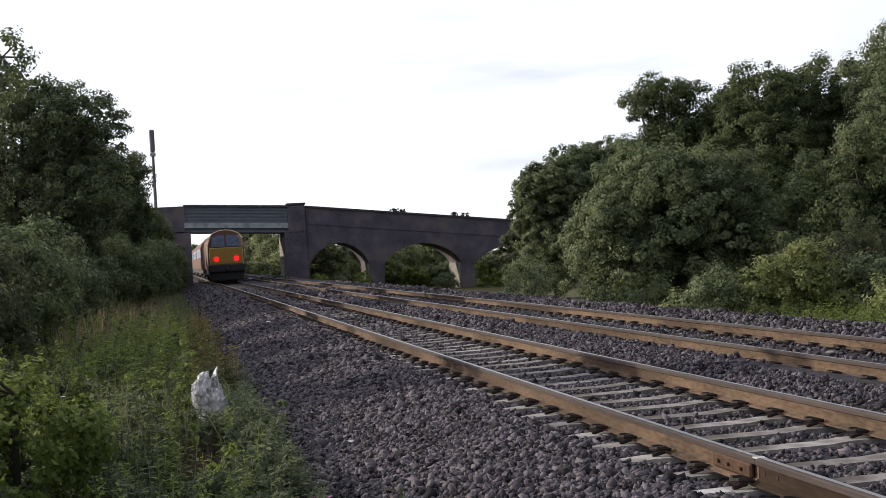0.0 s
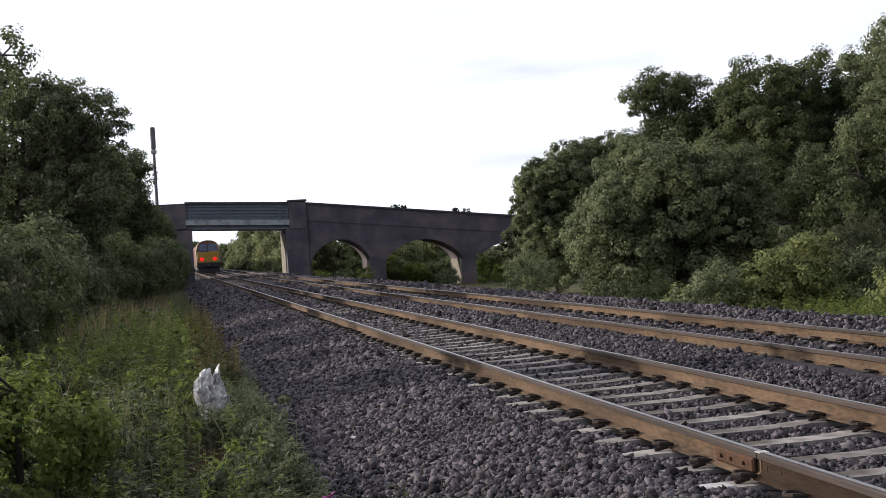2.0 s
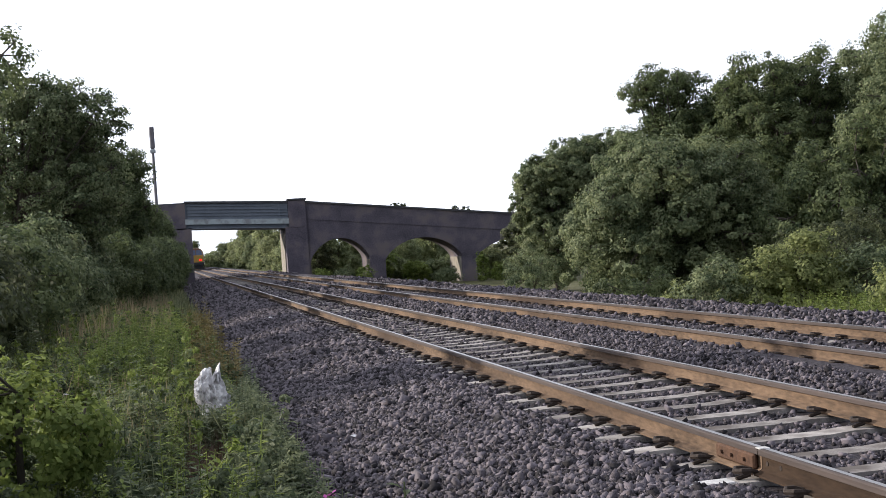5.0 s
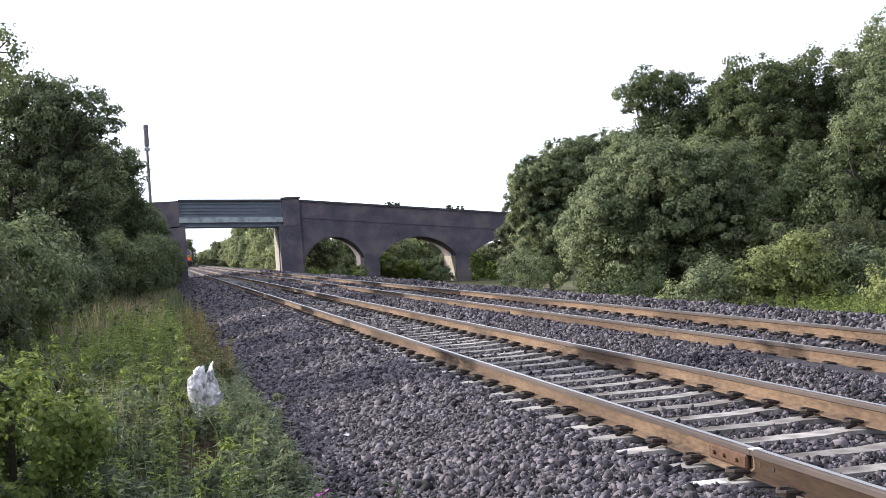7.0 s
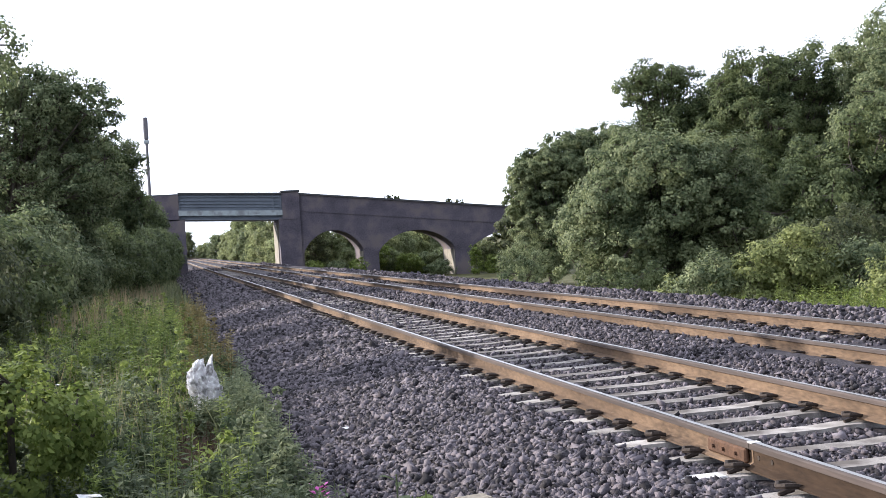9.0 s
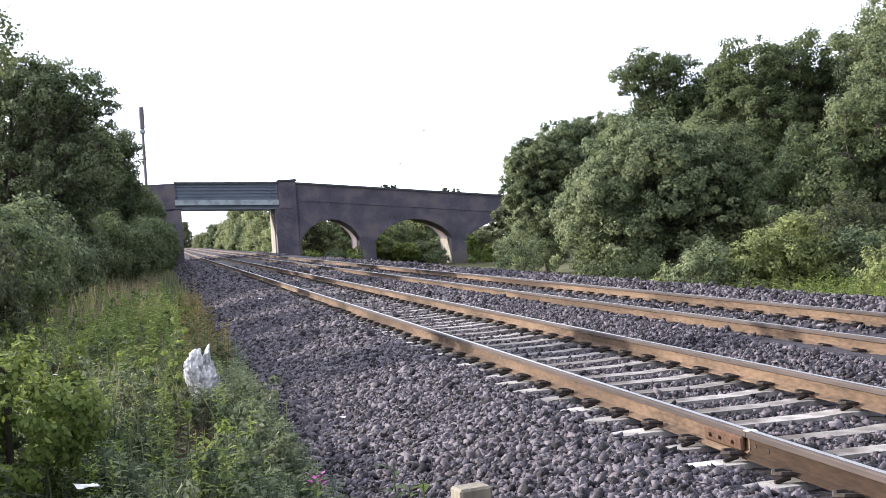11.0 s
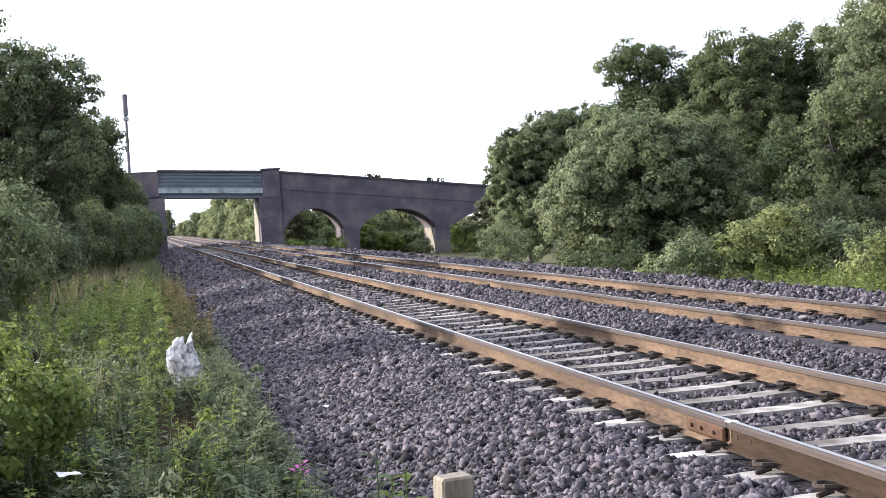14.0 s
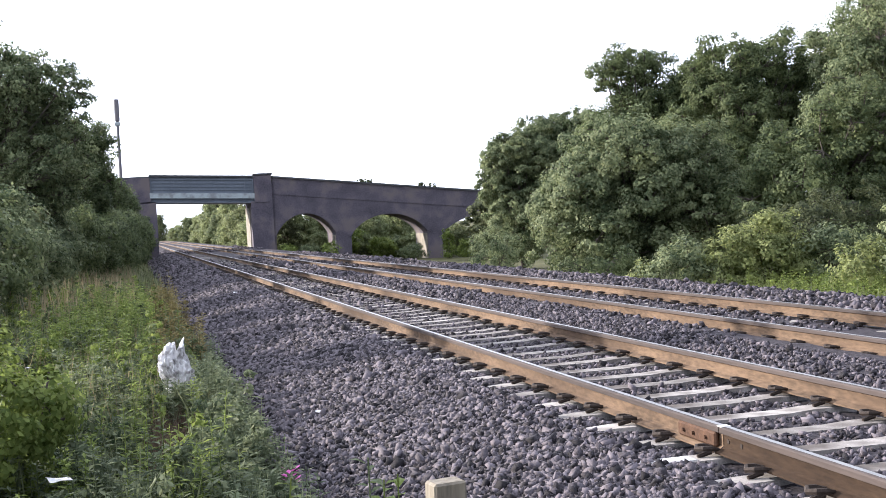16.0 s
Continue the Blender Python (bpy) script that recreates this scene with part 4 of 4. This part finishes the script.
def bag():
    """A crumpled, half-full plastic bag with a creased top."""
    t = thing("plastic_bag", pose(0.33, 14.5, -0.49), "crumpled white plastic bag among the weeds", "bag")
    bm = bmesh.new()
    bmesh.ops.create_icosphere(bm, subdivisions=5, radius=1.0)
    for v in bm.verts:
        x, y, z = v.co
        top = 0.60 + 0.05 * math.exp(-((x + 0.3) / 0.4) ** 2) - 0.10 * math.exp(-((x - 0.22 - 0.15 * y) / 0.10) ** 2) + 0.13 * math.exp(-((x - 0.55) / 0.16) ** 2)
        top += 0.09 * noise.noise(Vector((x * 4.0, y * 4.0, 3.0)))
        h = 0.33 + (z * (top - 0.33) if z > 0 else z * 0.33)
        c = Vector((x * 3.4, y * 3.4, z * 2.0))
        fold = abs(noise.noise(c)) * 0.55 + abs(noise.noise(c * 2.9)) * 0.30 + abs(noise.noise(c * 7.0)) * 0.12
        k = 1.25 - fold + 0.25 * noise.noise(Vector((x, y, z)) * 1.4)
        v.co = Vector((x * 0.17 * k + 0.03 * math.sin(h * 9), y * 0.17 * k, h - 0.10 * fold))
    part("sack", bm, PLASTIC, t)
    return t


bag()


def scrap(x, y, z, s, turn):
    t = thing("litter_scrap", pose(x, y, z, 8, 5, turn), "white scrap of paper litter in the grass", "litter", "litter")
    bm = bmesh.new()
    bmesh.ops.create_grid(bm, x_segments=5, y_segments=4, size=s)
    for v in bm.verts:
        v.co.y *= 0.6
        v.co.z = 0.25 * s * noise.noise(v.co * 18 + Vector((x * 9, 0, 0)))
    bmesh.ops.solidify(bm, geom=bm.faces[:], thickness=0.002)
    part("sheet", bm, PLASTIC, t)


scrap(-0.55, 8.0, -0.10, 0.07, 30)
scrap(-0.76, 8.9, 0.50, 0.02, 70)
scrap(2.39, 33.2, -0.22, 0.10, 10)
scrap(1.55, 11.9, -0.40, 0.05, 50)

# ---- the rail joint ----
CHALK = mat("white paint mark", (0.22, 0.21, 0.20), (0.62, 0.60, 0.58), scale=14, fine=60, rough=0.8, bump=0.2)
part("fishplate", boxes((RAIL_L - 0.047, RAIL_L - 0.012, 7.06, 7.60, -0.134, -0.042), bevel=0.012), PLATE, NEAR_TRACK, "dark brown steel fishplate")
part("fishplate", boxes((RAIL_L + 0.012, RAIL_L + 0.047, 7.06, 7.60, -0.134, -0.042), bevel=0.012), PLATE, NEAR_TRACK, "dark brown steel fishplate")
for y in (7.50, 7.36, 7.18):
    part("bolt", tube(bmesh.new(), (RAIL_L - 0.062, y, -0.087), (RAIL_L - 0.044, y, -0.087), 0.013, 0.013, 6), PLATE, NEAR_TRACK)
for y in (6.78, 6.95):
    part("bolt_hole", tube(bmesh.new(), (RAIL_L - 0.0125, y, -0.085), (RAIL_L - 0.009, y, -0.085), 0.015, 0.015, 10), IRON, NEAR_TRACK)
part("paint_mark", boxes((RAIL_L - 0.035, RAIL_L + 0.03, 6.98, 7.05, -0.006, 0.0022), bevel=0.002), CHALK, NEAR_TRACK, "white mark on the rail head")
part("paint_mark", boxes((RAIL_L - 0.52, RAIL_L - 0.20, 6.98, 7.12, -0.19, -0.176), bevel=0.004), CHALK, NEAR_TRACK, "white painted sleeper end")


def bird(x, y, z):
    t = thing("bird", pose(x, y, z), "small dark bird flying in the sky", "bird", "birds in the sky")
    bm = bmesh.new()
    bmesh.ops.create_icosphere(bm, subdivisions=2, radius=1.0)
    for v in bm.verts:
        v.co = Vector((v.co.x * 0.13, v.co.y * 0.035, v.co.z * 0.035))
    part("body", bm, BLACKISH, t)
    for s in (-1, 1):
        bm = bmesh.new()
        q = [(0.05, 0.02, 0.0), (-0.03, 0.02, 0.0), (-0.06, 0.2, 0.06), (0.02, 0.16, 0.05)]
        lo = [bm.verts.new((a, s * b, c)) for a, b, c in q]
        hi = [bm.verts.new((a, s * b, c + 0.008)) for a, b, c in q]
        bm.faces.new(lo)
        bm.faces.new(hi[::-1])
        for i in range(4):
            bm.faces.new((lo[i], lo[(i + 1) % 4], hi[(i + 1) % 4], hi[i]))
        part("wing", bm, BLACKISH, t)
    return t


BLACKISH = mat("dark plumage", (0.015, 0.014, 0.014), (0.04, 0.038, 0.035), scale=20, fine=80, rough=0.8, bump=0)
BIRDS = [bird(0, 0, 30), bird(0, 0, 30)]
BIRD_AT = [(15.94, 110, 9.34), (14.0, 110, 7.8)]
BIRD_GO = [(-7.0, 0.0, -0.3), (-6.6, 0.0, 0.6)]

# ---- the train ----
MAROON = mat("dusty maroon paint", (0.11, 0.055, 0.04), (0.19, 0.105, 0.075), scale=1.2, fine=20, rough=0.75, bump=0.05, spec=0.2)
YELLOW = mat("warning yellow paint", (0.28, 0.165, 0.025), (0.37, 0.225, 0.035), scale=2, fine=30, rough=0.4, bump=0.05)
GOLD = mat("dusty gold paint", (0.15, 0.085, 0.05), (0.24, 0.14, 0.08), scale=2, fine=30, rough=0.5, bump=0.05)
CREAM = mat("sunlit cream paint", (0.6, 0.5, 0.32), (0.72, 0.62, 0.42), scale=2, fine=30, rough=0.4, bump=0.05)
GLASS = mat("dark windscreen glass", (0.04, 0.05, 0.08), (0.08, 0.10, 0.16), scale=1, fine=4, rough=0.15, bump=0)
BLACK = mat("black underframe", (0.012, 0.012, 0.013), (0.035, 0.033, 0.032), scale=4, fine=30, rough=0.8)
TAIL = glow("red tail lamp", (1.0, 0.008, 0.006), 1.5)

BODY = [(-1.33, 1.0), (-1.36, 1.5), (-1.35, 2.7), (-1.24, 3.2), (-0.95, 3.58), (-0.5, 3.78), (0, 3.84), (0.5, 3.78), (0.95, 3.58), (1.24, 3.2), (1.35, 2.7), (1.36, 1.5), (1.33, 1.0)]


def locomotive():
    """Its rear end faces back along the line; the foot of that end is the origin, and it heads along +y."""
    t = thing("locomotive", None, "brown diesel locomotive with a yellow end and lit red tail lamps", "locomotive")
    part("body", prism(bmesh.new(), BODY, 0.55, 19.0), MAROON, t)
    bm = bmesh.new()
    a = [bm.verts.new((x * 0.97, 0.1 + max(0, z - 2.4) * 0.42, z)) for x, z in BODY]
    b = [bm.verts.new((x, 0.56, z)) for x, z in BODY]
    for i in range(len(a)):
        bm.faces.new((a[i], a[(i + 1) % len(a)], b[(i + 1) % len(a)], b[i]))
    bm.faces.new(a[::-1])
    bmesh.ops.recalc_face_normals(bm, faces=bm.faces)
    part("cab_end", bm, GOLD, t, "dusty gold cab end")
    part("warning_panel", boxes((-1.22, 1.22, 0.055, 0.13, 1.33, 2.55), bevel=0.03), YELLOW, t, "dull yellow warning panel")
    for s in (-1, 1):
        bm = bmesh.new()
        q = [(0.07, 2.62), (1.08, 2.62), (0.98, 3.2), (0.78, 3.42), (0.07, 3.5)]
        vs = [bm.verts.new((s * x, 0.06 + max(0, z - 2.4) * 0.42, z)) for x, z in q]
        ws = [bm.verts.new((s * x, 0.12 + max(0, z - 2.4) * 0.42, z)) for x, z in q]
        bm.faces.new(vs)
        for i in range(5):
            bm.faces.new((vs[i], vs[(i + 1) % 5], ws[(i + 1) % 5], ws[i]))
        bmesh.ops.recalc_face_normals(bm, faces=bm.faces)
        part("windscreen", bm, GLASS, t, "dark windscreen pane")
        lamp = tube(bmesh.new(), (s * 0.73, 0.0, 1.72), (s * 0.73, 0.1, 1.72), 0.19, 0.19, 14)
        part("tail_lamp", lamp, TAIL, t, "glowing red tail lamp")
        part("buffer", tube(tube(bmesh.new(), (s * 0.87, -0.45, 1.05), (s * 0.87, 0.2, 1.05), 0.11, 0.13, 10), (s * 0.87, -0.5, 1.05), (s * 0.87, -0.45, 1.05), 0.24, 0.24, 12), BLACK, t)
        # Cab-door pillars: the sunlight on them is put into the cream colour.
        part("lit_pillar", boxes((s * 1.355 - 0.01, s * 1.355 + 0.01, 0.7, 1.25, 1.15, 3.0)), CREAM, t, "cab door pillar with sunlight painted in cream")
        part("lit_pillar", boxes((s * 1.355 - 0.01, s * 1.355 + 0.01, 2.2, 2.6, 1.15, 3.0)), CREAM, t, "cab door pillar with sunlight painted in cream")
        part("handrail", tube(bmesh.new(), (s * 1.2, 0.02, 1.3), (s * 1.2, 0.02, 2.4), 0.018, 0.018, 6), CREAM, t)
    # Added rim: the roof edge's pale reflection, put into a cream colour.
    bm = bmesh.new()
    rim = [(x, 0.14 + max(0, z - 2.4) * 0.42, z + 0.01) for x, z in BODY[3:10]]
    for a, b in zip(rim, rim[1:]):
        tube(bm, a, b, 0.05, 0.05, 6)
    part("roof_rim", bm, CREAM, t, "cab roof edge with its pale reflection painted in")
    part("buffer_beam", boxes((-1.33, 1.33, 0.0, 0.5, 0.75, 1.32), bevel=0.06), BLACK, t)
    part("snow_plough", boxes((-1.2, 1.2, 0.1, 0.3, 0.14, 0.72), bevel=0.05), BLACK, t)
    part("coupling", boxes((-0.12, 0.12, -0.35, 0.1, 0.85, 1.1), bevel=0.04), BLACK, t)
    part("underframe", boxes((-1.25, 1.25, 0.5, 18.9, 0.55, 1.05)), BLACK, t)
    part("roof_grille", boxes((-0.5, 0.5, 5, 13, 3.74, 3.86), bevel=0.03), BLACK, t)
    bogies(t, (3.6, 15.4))
    return t


def bogies(t, ys):
    for y in ys:
        bg = part("bogie", boxes((-1.12, -0.95, y - 1.9, y + 1.9, 0.35, 0.8), (0.95, 1.12, y - 1.9, y + 1.9, 0.35, 0.8), (-0.95, 0.95, y - 0.2, y + 0.2, 0.4, 0.7), bevel=0.04), BLACK, t)
        for dy in (-1.3, 1.3):
            for s in (-1, 1):
                part("wheel", tube(bmesh.new(), (s * 0.70, y + dy, 0.46), (s * 0.83, y + dy, 0.46), 0.46, 0.46, 18), BLACK, bg)


def coach():
    t = thing("railway_coach", None, "maroon passenger coach with dark windows", "railway coach", "coaches of the train")
    sh = [(x, 1.0 + (z - 1.0) * 0.98) for x, z in BODY]
    part("body", prism(bmesh.new(), sh, 0.3, 19.7), MAROON, t)
    part("underframe", boxes((-1.2, 1.2, 0.4, 19.6, 0.6, 1.02)), BLACK, t)
    part("gangway", boxes((-0.5, 0.5, 0.0, 0.32, 1.1, 3.3)), BLACK, t)
    for y in np.linspace(2.5, 17.5, 8):
        for s in (-1, 1):
            part("window", boxes((s * 1.355 - 0.012, s * 1.355 + 0.012, y - 0.7, y + 0.7, 2.05, 2.85)), GLASS, t)
    bogies(t, (3.0, 17.0))
    return t


TRAIN_Y, TRAIN_V = 95.0, 26.5
LOCO = locomotive()
COACHES = [coach()]
for k in range(5):
    COACHES.append(copy_thing(COACHES[0], pose(0, 0, 0)))


def motions():
    # the whole train runs away along the near track at a steady pace
    def on_line(y):
        slope = float(bend(y + 0.5) - bend(y - 0.5))
        return pose(SL_L + float(bend(y)), y, 0, 0, 0, -math.degrees(math.atan(slope)))
    for k, v in enumerate([LOCO, *COACHES]):
        lead = 0.0 if k == 0 else 19.6 + (k - 1) * 20.2
        walk(v, [(t, on_line(TRAIN_Y + lead + TRAIN_V * t)) for t in np.arange(0, 16.01, 1.0)])
    # two birds cross the sky
    for v, (x, y, z), (dx, dy, dz) in zip(BIRDS, BIRD_AT, BIRD_GO):
        walk(v, [(t, pose(x + dx * (t - 12), y + dy * (t - 12), z + dz * (t - 12) + 0.25 * math.sin(t * 2.1 + x), 0, 0, 180)) for t in np.arange(0, 16.01, 1.0)])


motions()
